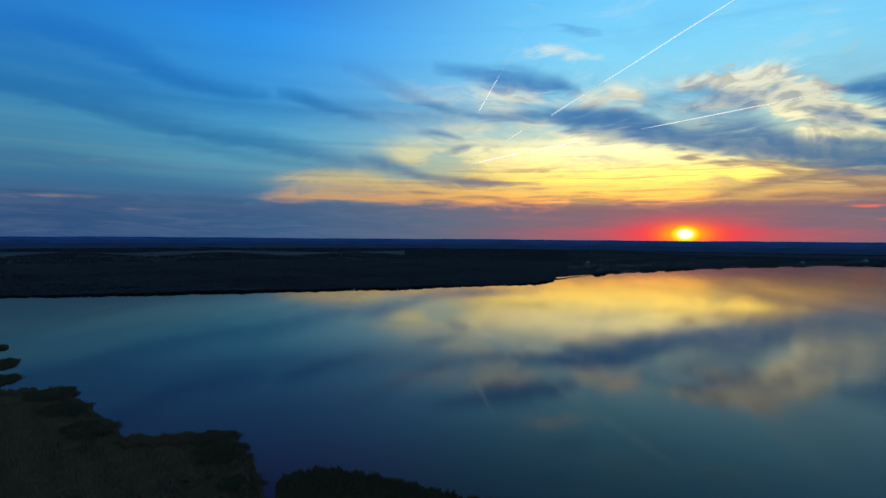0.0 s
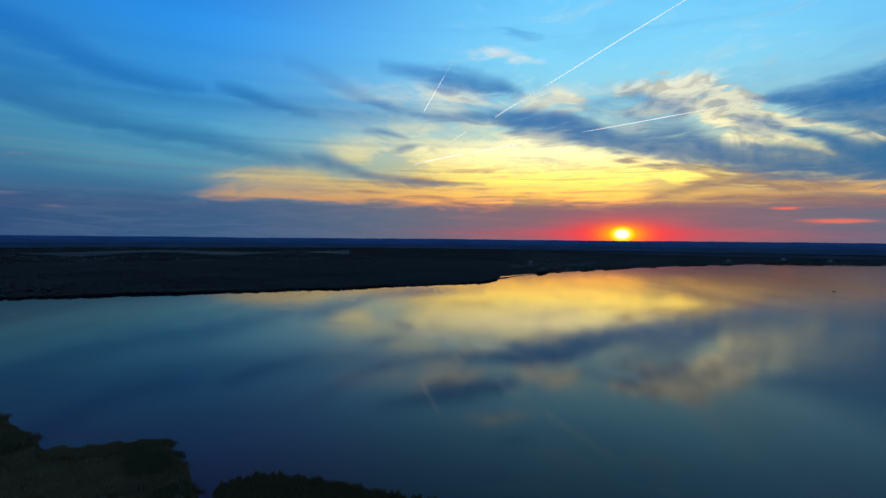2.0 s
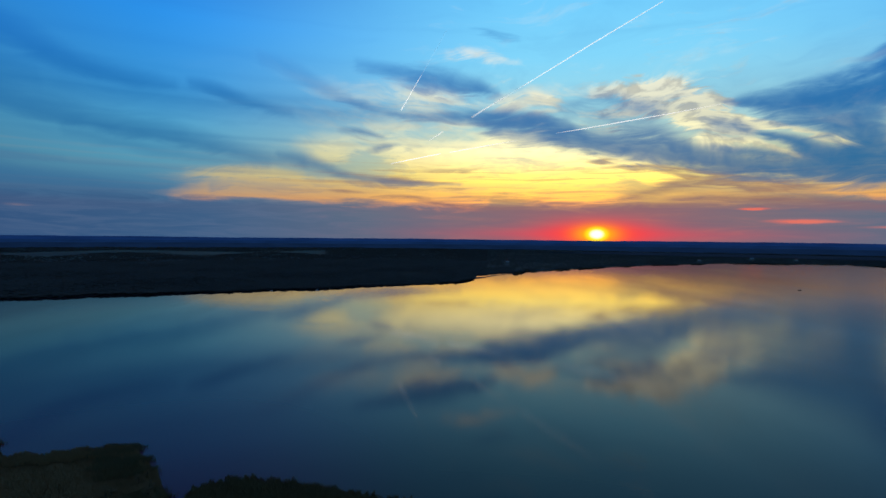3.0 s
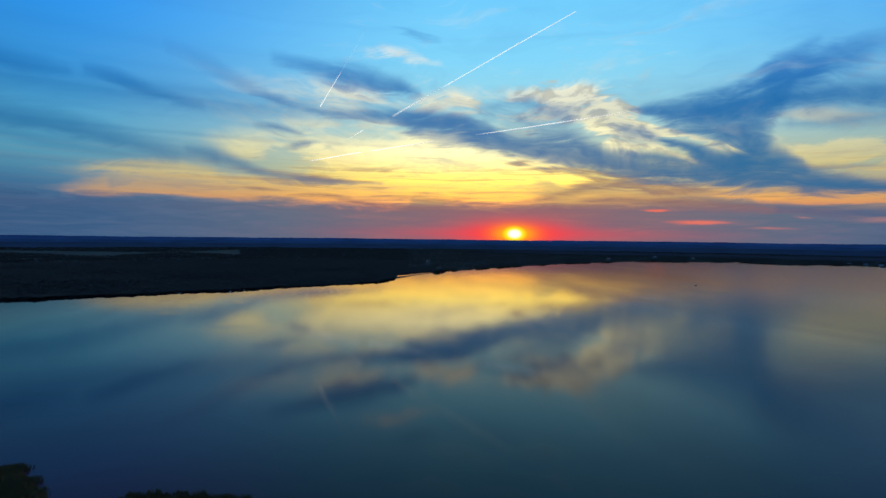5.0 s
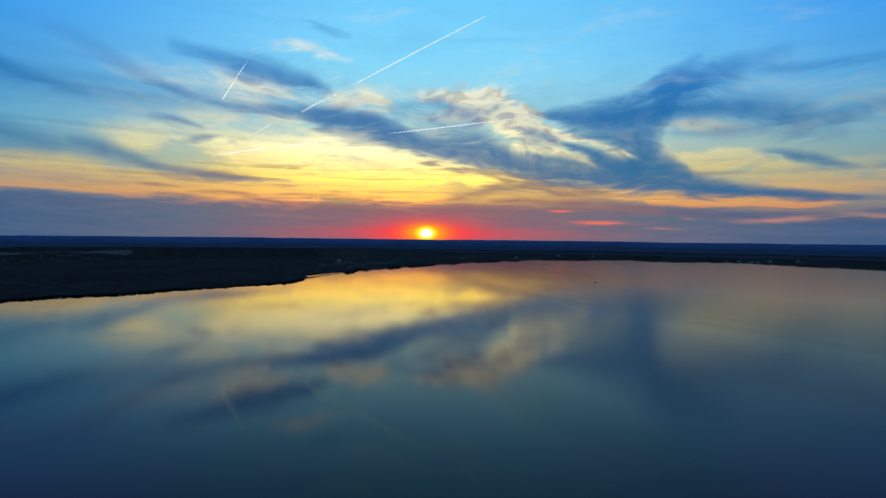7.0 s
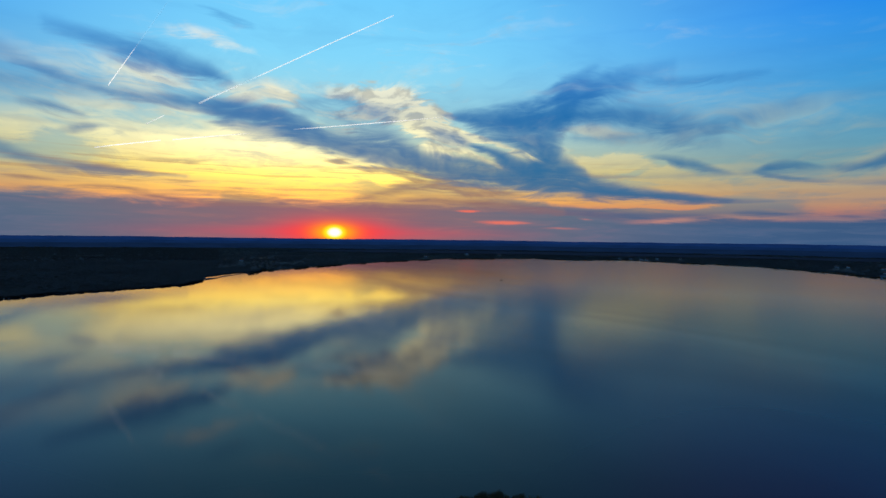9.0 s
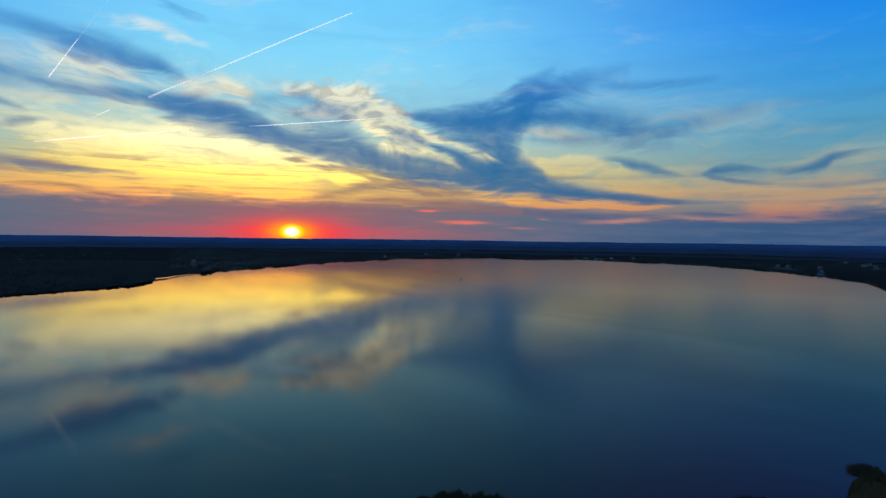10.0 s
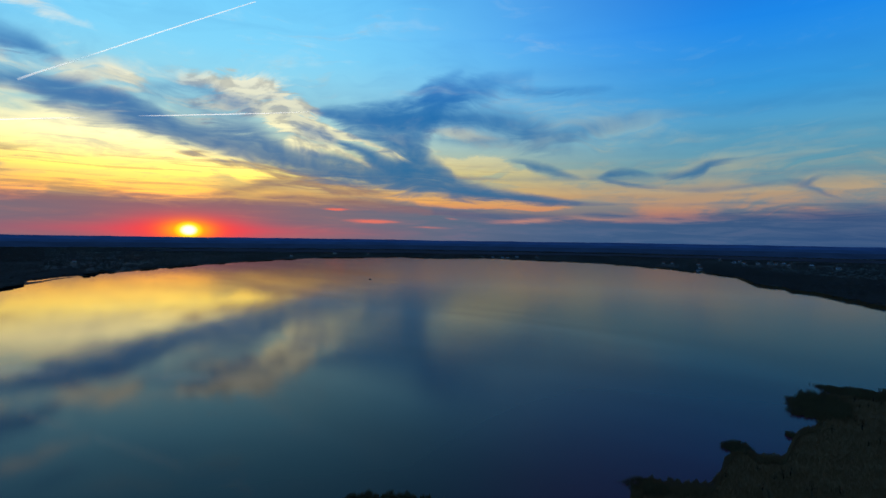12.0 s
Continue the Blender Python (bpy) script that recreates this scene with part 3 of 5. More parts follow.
# Grey hollows in the bright cloud over the sun.
hollow = n.m("MULTIPLY", n.m("MULTIPLY", n.ease(el, 6.5, 9.5), n.ease(lit, 0.35, 1.0)), n.m("MULTIPLY", n.ease(mottle, 0.62, 0.1), n.m("MULTIPLY", n.ease(az, 16.0, 26.0, 0.2, 1.0), n.ease(az, 54.0, 44.0))))
sky = n.mix(n.m("MULTIPLY", hollow, 0.5), sky, n.mix(n.ease(away, 10.0, 40.0), lin(150, 150, 142), lin(112, 146, 160)))
edge = n.m("ADD", n.m("MULTIPLY_ADD", n.m("SUBTRACT", strata, 0.5), 3.0, el), n.m("ADD", n.ease(az, 46.0, 62.0, 0.0, 1.5), n.ease(az, 68.0, 85.0, 0.0, -0.9)))
veil = n.ease(edge, 4.4, 2.7)
veil_colour = n.ramp(away, [(4.0, lin(138, 98, 110)), (14.0, lin(118, 104, 117)), (24.0, lin(88, 105, 126)), (40.0, lin(58, 91, 128)), (60.0, lin(46, 78, 120)), (120.0, lin(70, 84, 124))], 0, 180)
veil_colour = n.mix(n.m("MULTIPLY", n.ease(strata, 0.4, 0.65), 0.25), veil_colour, n.mix(n.ease(away, 8.0, 36.0), lin(158, 106, 106), lin(98, 116, 146)))
sky = n.mix(n.m("MULTIPLY", veil, 0.88), sky, veil_colour)
brown = n.ribbons(near_az, near_el, STREAK, rag)
sky = n.mix(n.m("MULTIPLY", n.m("MINIMUM", brown, 1.0), n.ease(strata, 0.7, 0.35, 0.45, 0.9)), sky, n.ramp(el, [
    (0.5, lin(132, 92, 108)), (3.0, lin(140, 104, 106)), (4.5, lin(146, 110, 94)), (8.0, lin(168, 140, 112))], 0, 12))
# Fine brown layers within the golden band.
layers = n.noise(n.xyz(n.m("MULTIPLY", az, 0.11), n.m("MULTIPLY", el, 2.4), 4.0), 1.0, 7, 0.6, 0.6)
golden = n.m("MULTIPLY", n.m("MULTIPLY", n.ease(el, 3.2, 4.4), n.ease(el, 9.0, 6.0)), n.ease(away, 40.0, 22.0))
sky = n.mix(n.m("MULTIPLY", n.ease(layers, 0.50, 0.38), n.m("MULTIPLY", golden, 0.5)), sky, lin(172, 128, 92))
shadow = n.m("ADD", n.ribbons(near_az, near_el, SHADE, rag), n.ribbons(near_az, near_el, BANK, rag))
dark = n.m("MULTIPLY", shadow, n.m("MULTIPLY_ADD", n.m("MULTIPLY", n.m("MULTIPLY_ADD", mottle, 0.5, n.m("MULTIPLY", grain, 0.6)), calm), 1.5, -2.8))
sky = n.mix(n.m("SUBTRACT", 1.0, n.m("EXPONENT", dark)), sky, dark_colour)
ember = n.m("MULTIPLY", n.strokes(sky_at, EMBER), n.m("MULTIPLY_ADD", strata, 3.0, -0.55))
sky = n.mix(n.m("MULTIPLY", n.ease(ember, 0.05, 0.8), 0.85), sky, n.mix(n.ease(away, 8.0, 45.0), lin(240, 108, 88), lin(176, 140, 126)))
# Thin fibres all over.
thin = n.m("MULTIPLY", n.m("MULTIPLY", n.ease(el, 5.0, 12.0, 0.06, 0.30), n.ease(el, 14.0, 19.0, 1.0, 0.3)), n.m("MULTIPLY", calm, n.ease(az, 52.0, 68.0, 1.0, 0.35)))
sky = n.mix(n.m("MULTIPLY", n.ease(tex, 0.5, 0.32), thin), sky, dark_colour)
sky = n.mix(n.m("MULTIPLY", n.ease(tex, 0.54, 0.72), n.m("MULTIPLY", thin, n.ease(az, -22.0, 2.0, 0.25, 0.7))), sky, lit_colour)

# The sun, low in the haze, with its glow.
sy = n.m("SUBTRACT", el, SUN_EL)


def glow(wide, high):
    q = n.m("ADD", n.m("POWER", n.m("ABSOLUTE", n.m("DIVIDE", sx, wide)), 2.0), n.m("POWER", n.m("ABSOLUTE", n.m("DIVIDE", sy, high)), 2.0))
    return n.m("EXPONENT", n.m("MULTIPLY", q, -1.0))


sky = n.mix(n.m("MULTIPLY", glow(13.0, 0.6), 0.6), sky, lin(224, 70, 86))
sky = n.mix(n.m("MULTIPLY", glow(5.0, 1.35), 1.3, clamp=True), sky, lin(255, 62, 64))
sky = n.mix(n.m("MULTIPLY", glow(1.95, 0.85), 1.3, clamp=True), sky, lin(255, 176, 12))
disc = n.m("SQRT", n.m("ADD", n.m("POWER", n.m("ABSOLUTE", n.m("DIVIDE", sx, 1.5)), 2.0), n.m("POWER", n.m("ABSOLUTE", sy), 2.0)))
sky = n.mix(n.ease(disc, 0.95, 0.5), sky, lin(255, 232, 40))
sky = n.mix(n.ease(disc, 0.6, 0.22), sky, (1.3, 1.25, 0.95, 1))
sky = n.mix(n.ease(el, -0.5, -1.5), sky, lin(22, 32, 60))
back = n.add("ShaderNodeBackground")
n.put(back.inputs[0], sky)
back.inputs[1].default_value = 1.07
n.put(n.add("ShaderNodeOutputWorld").inputs[0], back.outputs[0])

sun_data = bpy.data.lights.new("sun", "SUN")
sun_data.energy, sun_data.angle, sun_data.color = 0.012, radians(1.0), (1.0, 0.42, 0.16)
sun = new("sun", sun_data)
sun_way = Vector((math.sin(radians(SUN_AZ)) * math.cos(radians(SUN_EL)), math.cos(radians(SUN_AZ)) * math.cos(radians(SUN_EL)), math.sin(radians(SUN_EL))))
sun.matrix_world = look(sun_way * 1000, (0, 0, 0))


# ---- materials ----
def material(name, build, rough=0.9, spec=0.3, bump=0.0, bump_scale=5.0, up=0.0):
    """build(n, where, random) gives the base colour."""
    mat = bpy.data.materials.new(name)
    mat.use_nodes = True
    g = Nodes(mat.node_tree)
    where = g.add("ShaderNodeNewGeometry")
    own = g.add("ShaderNodeObjectInfo")
    bsdf = g.add("ShaderNodeBsdfPrincipled")
    g.put(bsdf.inputs["Base Color"], build(g, where.outputs["Position"], (own.outputs["Random"], where.outputs["Random Per Island"])))
    bsdf.inputs["Roughness"].default_value = rough
    bsdf.inputs["Specular IOR Level"].default_value = spec
    if bump:
        lift = g.add("ShaderNodeBump")
        lift.inputs["Distance"].default_value = bump
        g.put(lift.inputs["Height"], g.noise(where.outputs["Position"], bump_scale, 5))
        g.put(bsdf.inputs["Normal"], lift.outputs[0])
    if up:
        # Many fine leaves turned every way scatter the light like a soft, level surface.
        lean = g.add("ShaderNodeVectorMath", operation="SCALE")
        g.put(lean.inputs[0], where.outputs["Normal"])
        lean.inputs["Scale"].default_value = 1.0 - up
        raised = g.add("ShaderNodeVectorMath", operation="ADD")
        g.put(raised.inputs[0], lean.outputs[0])
        raised.inputs[1].default_value = (0, 0, up)
        level = g.add("ShaderNodeVectorMath", operation="NORMALIZE")
        g.put(level.inputs[0], raised.outputs[0])
        g.put(bsdf.inputs["Normal"], level.outputs[0])
    g.put(g.add("ShaderNodeOutputMaterial").inputs[0], bsdf.outputs[0])
    return mat


def two(a, b, scale, fine=None):
    def build(g, at, rnd):
        c = g.mix(g.ease(g.noise(at, scale, 4), 0.35, 0.65), (*a, 1), (*b, 1))
        k = g.noise(at, fine or scale * 9, 5)
        return g.mix(0.5, c, g.mix(k, (0.0, 0.0, 0.0, 1), (*[min(1, 2 * v) for v in b], 1)))
    return build


def leafy(a, b):
    def build(g, at, rnd):
        c = g.mix(rnd[1], (*a, 1), (*b, 1))
        c = g.mix(g.m("MULTIPLY", rnd[0], 0.5), c, (b[0] * 1.2, b[1] * 0.9, b[2] * 0.7, 1))
        return g.mix(g.m("MULTIPLY", g.noise(at, 0.5, 4), 0.6), c, (a[0] * 0.6, a[1] * 0.6, a[2] * 0.6, 1))
    return build


def meadows(g, at, rnd):
    """Woodland floor, with strips of meadow and stubble between."""
    cell = g.add("ShaderNodeTexVoronoi", feature="F1")
    g.put(cell.inputs["Vector"], g.mapped(at, (0, 0, 0), 24, (0.0011, 0.0023, 0.0)))
    cell.inputs["Scale"].default_value = 1.0
    tone = g.add("ShaderNodeSeparateXYZ")
    g.put(tone.inputs[0], cell.outputs["Color"])
    wood = g.mix(g.noise(at, 0.05, 5), (0.076, 0.064, 0.053, 1), (0.094, 0.079, 0.065, 1))
    field = g.mix(tone.outputs[1], (0.10, 0.098, 0.075, 1), (0.13, 0.125, 0.095, 1))
    field = g.mix(g.m("MULTIPLY", g.noise(at, 0.3, 5), 0.5), field, (0.036, 0.032, 0.026, 1))
    land = g.mix(g.ease(tone.outputs[0], 0.45, 0.55), wood, field)
    # Dry reed litter on the marshy ground of the near bank.
    reach = g.add("ShaderNodeVectorMath", operation="LENGTH")
    g.put(reach.inputs[0], at)
    litter = g.mix(g.noise(at, 0.12, 6, 0.6), (0.20, 0.108, 0.041, 1), (0.24, 0.13, 0.049, 1))
    return g.mix(g.ease(reach.outputs["Value"], 630.0, 510.0), land, litter)


LEAF = material("leaves", leafy((0.090, 0.080, 0.064), (0.106, 0.094, 0.075)), 1.0, 0.05, up=1.0)
NEEDLE = material("needles", leafy((0.090, 0.075, 0.059), (0.099, 0.082, 0.064)), 1.0, 0.05, up=1.0)
BARK = material("bark", two((0.06, 0.045, 0.032), (0.13, 0.10, 0.075), 1.2), 0.95, 0.2, 0.03, 14)
REED = material("dry_reed_stems", leafy((0.30, 0.163, 0.062), (0.33, 0.18, 0.068)), 1.0, 0.05, up=0.85)
FRINGE = material("brown_green_reed_stems", leafy((0.46, 0.268, 0.108), (0.52, 0.303, 0.122)), 1.0, 0.05, up=0.85)
BUSH = material("willow_leaves", leafy((0.27, 0.16, 0.072), (0.30, 0.178, 0.08)), 1.0, 0.05, up=0.7)
GREEN_REED = material("green_reed_stems", leafy((0.25, 0.172, 0.07), (0.28, 0.193, 0.079)), 1.0, 0.05, up=0.8)
GROUND = material("meadow_and_woodland_floor", meadows, 1.0, 0.1)
PLASTER = material("white_plaster", two((0.5, 0.49, 0.46), (0.62, 0.61, 0.58), 0.6), 0.9, 0.3)
ROOF_RED = material("clay_roof", two((0.20, 0.07, 0.045), (0.28, 0.11, 0.07), 0.9), 0.9, 0.3)
ROOF_GREY = material("slate_roof", two((0.08, 0.085, 0.09), (0.15, 0.155, 0.16), 0.9), 0.7, 0.4)
TIMBER = material("grey_timber", two((0.12, 0.10, 0.08), (0.24, 0.21, 0.17), 1.4), 0.9, 0.3)
PANE = material("window_glass", two((0.02, 0.025, 0.03), (0.03, 0.035, 0.04), 0.5), 0.08, 0.6)
HULL = material("dark_boat_paint", two((0.03, 0.04, 0.045), (0.06, 0.07, 0.075), 2.0), 0.45, 0.5)
WHITE = material("white_boat_paint", two((0.7, 0.7, 0.69), (0.8, 0.8, 0.79), 1.0), 0.4, 0.5)


def lake_water():
    mat = bpy.data.materials.new("lake_water")
    mat.use_nodes = True
    g = Nodes(mat.node_tree)
    at = g.add("ShaderNodeNewGeometry").outputs["Position"]
    deep = g.add("ShaderNodeBsdfDiffuse")
    gloss = g.add("ShaderNodeBsdfGlossy", distribution="GGX")
    gloss.inputs["Color"].default_value = (1.0, 0.955, 0.93, 1)
    part_xyz = g.add("ShaderNodeSeparateXYZ")
    g.put(part_xyz.inputs[0], at)
    bearing = g.m("DEGREES", g.m("ARCTAN2", part_xyz.outputs[0], part_xyz.outputs[1]))
    reach = g.add("ShaderNodeVectorMath", operation="LENGTH")
    g.put(reach.inputs[0], at)
    # Brown shallows lie off the reed banks.
    shallow = g.m("MULTIPLY", g.ease(reach.outputs["Value"], 600.0, 230.0), g.ease(g.m("ABSOLUTE", g.m("SUBTRACT", bearing, 27.0)), 18.0, 40.0))
    g.put(deep.inputs["Color"], g.mix(shallow, g.mix(g.noise(at, 0.004, 4), (0.024, 0.0135, 0.016, 1), (0.030, 0.0165, 0.019, 1)), (0.105, 0.024, 0.038, 1)))
    # Calm water with wind lanes: the roughness wanders, and small ripples lie in patches.
    lanes = g.noise(g.mapped(at, turn=-24, size=(1.0, 0.22, 1)), 0.008, 5, 0.6, 0.6)
    # Reflections are dimmed towards both sides of a lane along the middle.
    aside = g.m("MULTIPLY_ADD", part_xyz.outputs[1], -0.342, g.m("MULTIPLY", part_xyz.outputs[0], 0.94))
    side_dimming = g.ease(g.m("MULTIPLY_ADD", lanes, 300.0, g.m("ABSOLUTE", g.m("ADD", aside, 120.0))), 250.0, 760.0)
    # The east of the lake lies open to the wind.
    wind = g.ease(g.m("MULTIPLY_ADD", lanes, 14.0, bearing), 34.0, 56.0)
    g.put(gloss.inputs["Roughness"], g.m("MULTIPLY_ADD", wind, 0.11, g.ease(lanes, 0.3, 0.75, 0.012, 0.035)))
    swell = g.noise(g.mapped(at, turn=30, size=(0.25, 1.0, 1)), 0.10, 3, 0.5)
    ripple = g.noise(g.mapped(at, turn=30, size=(0.35, 1.0, 1)), 1.3, 3, 0.5)
    ruffle = g.add("ShaderNodeVectorMath", operation="DISTANCE")
    g.put(ruffle.inputs[0], at)
    ruffle.inputs[1].default_value = (105, 201, 0)
    patch = g.m("ADD", g.ease(g.noise(at, 0.012, 3), 0.58, 0.75), g.m("MULTIPLY", g.ease(ruffle.outputs["Value"], 17.0, 5.0), 2.2))
    lift = g.add("ShaderNodeBump")
    lift.inputs["Distance"].default_value = 1.0
    lift.inputs["Strength"].default_value = 1.0
    chop = g.m("MULTIPLY", g.noise(g.mapped(at, turn=62, size=(0.3, 1.0, 1)), 0.55, 2, 0.4), g.m("MULTIPLY", g.ease(ruffle.outputs["Value"], 18.0, 4.0), 0.16))
    g.put(lift.inputs["Height"], g.m("ADD", g.m("MULTIPLY_ADD", swell, 0.005, chop), g.m("MULTIPLY", ripple, g.m("MULTIPLY_ADD", patch, 0.022, 0.007))))
    g.put(gloss.inputs["Normal"], lift.outputs[0])
    grazing = g.add("ShaderNodeFresnel")
    grazing.inputs["IOR"].default_value = 1.333
    both = g.add("ShaderNodeMixShader")
    # Reflection strength is capped and dimmed by bearing to set its brightness.
    g.put(both.inputs[0], g.m("MULTIPLY", g.m("MINIMUM", g.m("MULTIPLY", g.m("POWER", grazing.outputs[0], 1.5), 1.95), g.m("MULTIPLY_ADD", wind, 0.18, 0.70)), g.m("MULTIPLY_ADD", g.ease(bearing, 0.0, -24.0), -0.18, g.m("MULTIPLY_ADD", shallow, -0.10, g.m("MULTIPLY_ADD", side_dimming, -0.45, 1.0)))))
    g.put(both.inputs[1], deep.outputs[0])
    g.put(both.inputs[2], gloss.outputs[0])
    g.put(g.add("ShaderNodeOutputMaterial").inputs[0], both.outputs[0])
    return mat


WATER = lake_water()


def hazed_ridge_material(name, colour, haze_colour, strength):
    """Hills far off: woodland, with the blue evening haze painted in as emission."""
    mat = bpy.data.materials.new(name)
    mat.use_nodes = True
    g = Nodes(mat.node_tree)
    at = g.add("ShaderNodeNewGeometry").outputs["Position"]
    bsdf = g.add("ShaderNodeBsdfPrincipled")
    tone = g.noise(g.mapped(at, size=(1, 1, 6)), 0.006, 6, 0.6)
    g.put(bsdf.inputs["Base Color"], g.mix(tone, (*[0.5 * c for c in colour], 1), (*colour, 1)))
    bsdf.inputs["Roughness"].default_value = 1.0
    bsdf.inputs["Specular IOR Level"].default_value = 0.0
    g.put(bsdf.inputs["Emission Color"], g.mix(g.ease(tone, 0.3, 0.7), tuple(0.72 * c for c in haze_colour[:3]) + (1,), haze_colour))
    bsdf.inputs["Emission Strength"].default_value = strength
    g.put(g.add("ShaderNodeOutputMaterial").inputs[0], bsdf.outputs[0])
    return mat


# ---- mesh helpers ----
def mesh_of(name, verts, faces, mat, smooth=False):
    me = bpy.data.meshes.new(name)
    me.from_pydata([tuple(map(float, v)) for v in verts], [], [tuple(map(int, f)) for f in faces])
    me.materials.append(mat)
    if smooth:
        me.shade_smooth()
    return me


def soup(name, verts, tris, mat):
    """A large triangle mesh from arrays."""
    me = bpy.data.meshes.new(name)
    me.vertices.add(len(verts))
    me.vertices.foreach_set("co", np.ascontiguousarray(verts, dtype=np.float32).ravel())
    me.loops.add(tris.size)
    me.loops.foreach_set("vertex_index", np.ascontiguousarray(tris, dtype=np.int32).ravel())
    me.polygons.add(len(tris))
    me.polygons.foreach_set("loop_start", np.arange(0, tris.size, 3, dtype=np.int32))
    me.update(calc_edges=True)
    me.materials.append(mat)
    return me


def part(name, bm, mat, parent, label=""):
    me = bpy.data.meshes.new(name)
    bm.to_mesh(me)
    bm.free()
    me.materials.append(mat)
    ob = new(name, me)
    ob.parent = parent
    return tagged(ob, label) if label else ob


def box(bm, sx, sy, sz, x=0, y=0, z=0, bevel=0.0):
    got = bmesh.ops.create_cube(bm, size=1.0, matrix=Matrix.Translation((x, y, z + sz / 2)) @ Matrix.Diagonal((sx, sy, sz, 1)))
    if bevel:
        edges = list({e for v in got["verts"] for e in v.link_edges})
        bmesh.ops.bevel(bm, geom=edges, offset=bevel, segments=1, affect="EDGES")
    return bm


def polar(az_deg, r):
    a = radians(az_deg)
    return r * math.sin(a), r * math.cos(a)


# ---- the lake and its shores, as distances from under the camera by azimuth ----
FAR_AZ = [-75, -60, -40, -33, -25, -15, -8, -4, 3, 7, 9.8, 12.0, 13.5, 15.3, 16.6, 17.1, 18, 21.3, 24, 31, 36, 41, 45, 49, 54, 59, 63, 67, 71, 75, 78, 79.5, 80.0, 82.0, 82.5, 84.5, 86.5, 89, 100, 118]
FAR_R = [430, 650, 668, 631, 620, 612, 624, 632, 674, 690, 725, 790, 843, 895, 950, 1005, 990, 1075, 1165, 1390, 1580, 1640, 1720, 1610, 1730, 1600, 1560, 1480, 1330, 1190, 1060, 900, 860, 828, 792, 755, 700, 645, 520, 330]
NEAR_AZ = [-75, -50, -41, -39.5, -38, -35.7, -34.3, -33, -31.3, -30.9, -28.5, -26.9, -25, -21.9, -21.1, -19.5, -18.9, -18.5, -18.2, -17.9, -17.5, -17.25, -16.5, -14.8, -10.8, -7.9, -4.9, -1.2, 2.4, 5.4, 12, 25, 31, 34, 38.2, 42, 46, 50, 54, 58, 66, 69,
    69.5, 70.8, 74.4, 75.6, 76.8, 77.3, 77.6, 78.4, 79.5, 80.05, 82.2, 82.5, 82.7, 83.1, 83.7, 85.0, 85.3, 89, 95, 118]
NEAR_R = [440, 330, 268, 266, 261, 253, 237, 216, 195, 183, 180, 178.5, 178, 173.5, 167, 150, 138, 132, 124, 114, 114, 130, 137.5, 139, 138, 134.5, 129.5, 125.5, 121.5, 118.5, 104, 96, 104, 116, 122, 124.5, 124, 121, 113, 100, 106, 126,
    136, 145, 147, 147.5, 152, 158, 167, 181, 182, 178, 179.5, 183, 191, 202, 210, 221, 262, 285, 300, 360]


def wobble(a, seed, scale):
    v = np.zeros_like(np.asarray(a, dtype=float))
    for k, amp in ((0.9, 0.5), (2.3, 0.3), (5.1, 0.2), (11.7, 0.1)):
        v = v + amp * np.sin(k * np.asarray(a) * scale + seed * 1.7 * k + k * k)
    return v


SPAN = 1.5


def far_shore(a):
    return SPAN * np.interp(a, FAR_AZ, FAR_R) * (1 + 0.010 * wobble(a, 1, 0.9) + 0.004 * wobble(a, 5, 4.0))


def near_shore(a):
    return SPAN * np.interp(a, NEAR_AZ, NEAR_R) * (1 + 0.004 * wobble(a, 2, 0.8) + 0.011 * wobble(a, 6, 3.4) + 0.005 * wobble(a, 9, 9.0))


def wet(a, r):
    """How far inside the lake a place lies (minus: inland)."""
    return np.minimum(np.asarray(r) - near_shore(a), far_shore(a) - np.asarray(r))


def rise(a, r):
    """The land's height."""
    a, r = np.asarray(a, dtype=float), np.asarray(r, dtype=float)
    d = wet(a, r)
    bank = np.clip((2.0 - d) / 10.0, 0, 1)
    land = 1.6 * bank * bank * (3 - 2 * bank) - 1.2
    inland = np.clip(-d / 600.0, 0, 1) * np.clip((r - 60) / 120, 0, 1)
    hills = np.clip((r - 3700) / 1200, 0, 1)
    waves = 0.5 + 0.5 * wobble(a, 4, 0.12) + 0.2 * np.sin(r * 0.004 + 0.1 * a)
    # A narrow pond behind a reedy spit.
    along = np.clip((a - 12.0) / 3.5, 0, 1)
    in_pond = np.clip((1.95 - np.abs(a - 13.75)) / 0.3, 0, 1) * np.clip((-d - 45 + 33 * along) / 6, 0, 1) * np.clip((112 - 44 * along + d) / 6, 0, 1)
    land = np.where(in_pond > 0.02, -0.8 * in_pond + land * (1 - in_pond), land)
    inland = inland * (1 - in_pond)
    return land + inland * 4.0 * (0.4 + np.clip(waves, 0, 1)) + 26.0 * hills ** 1.3


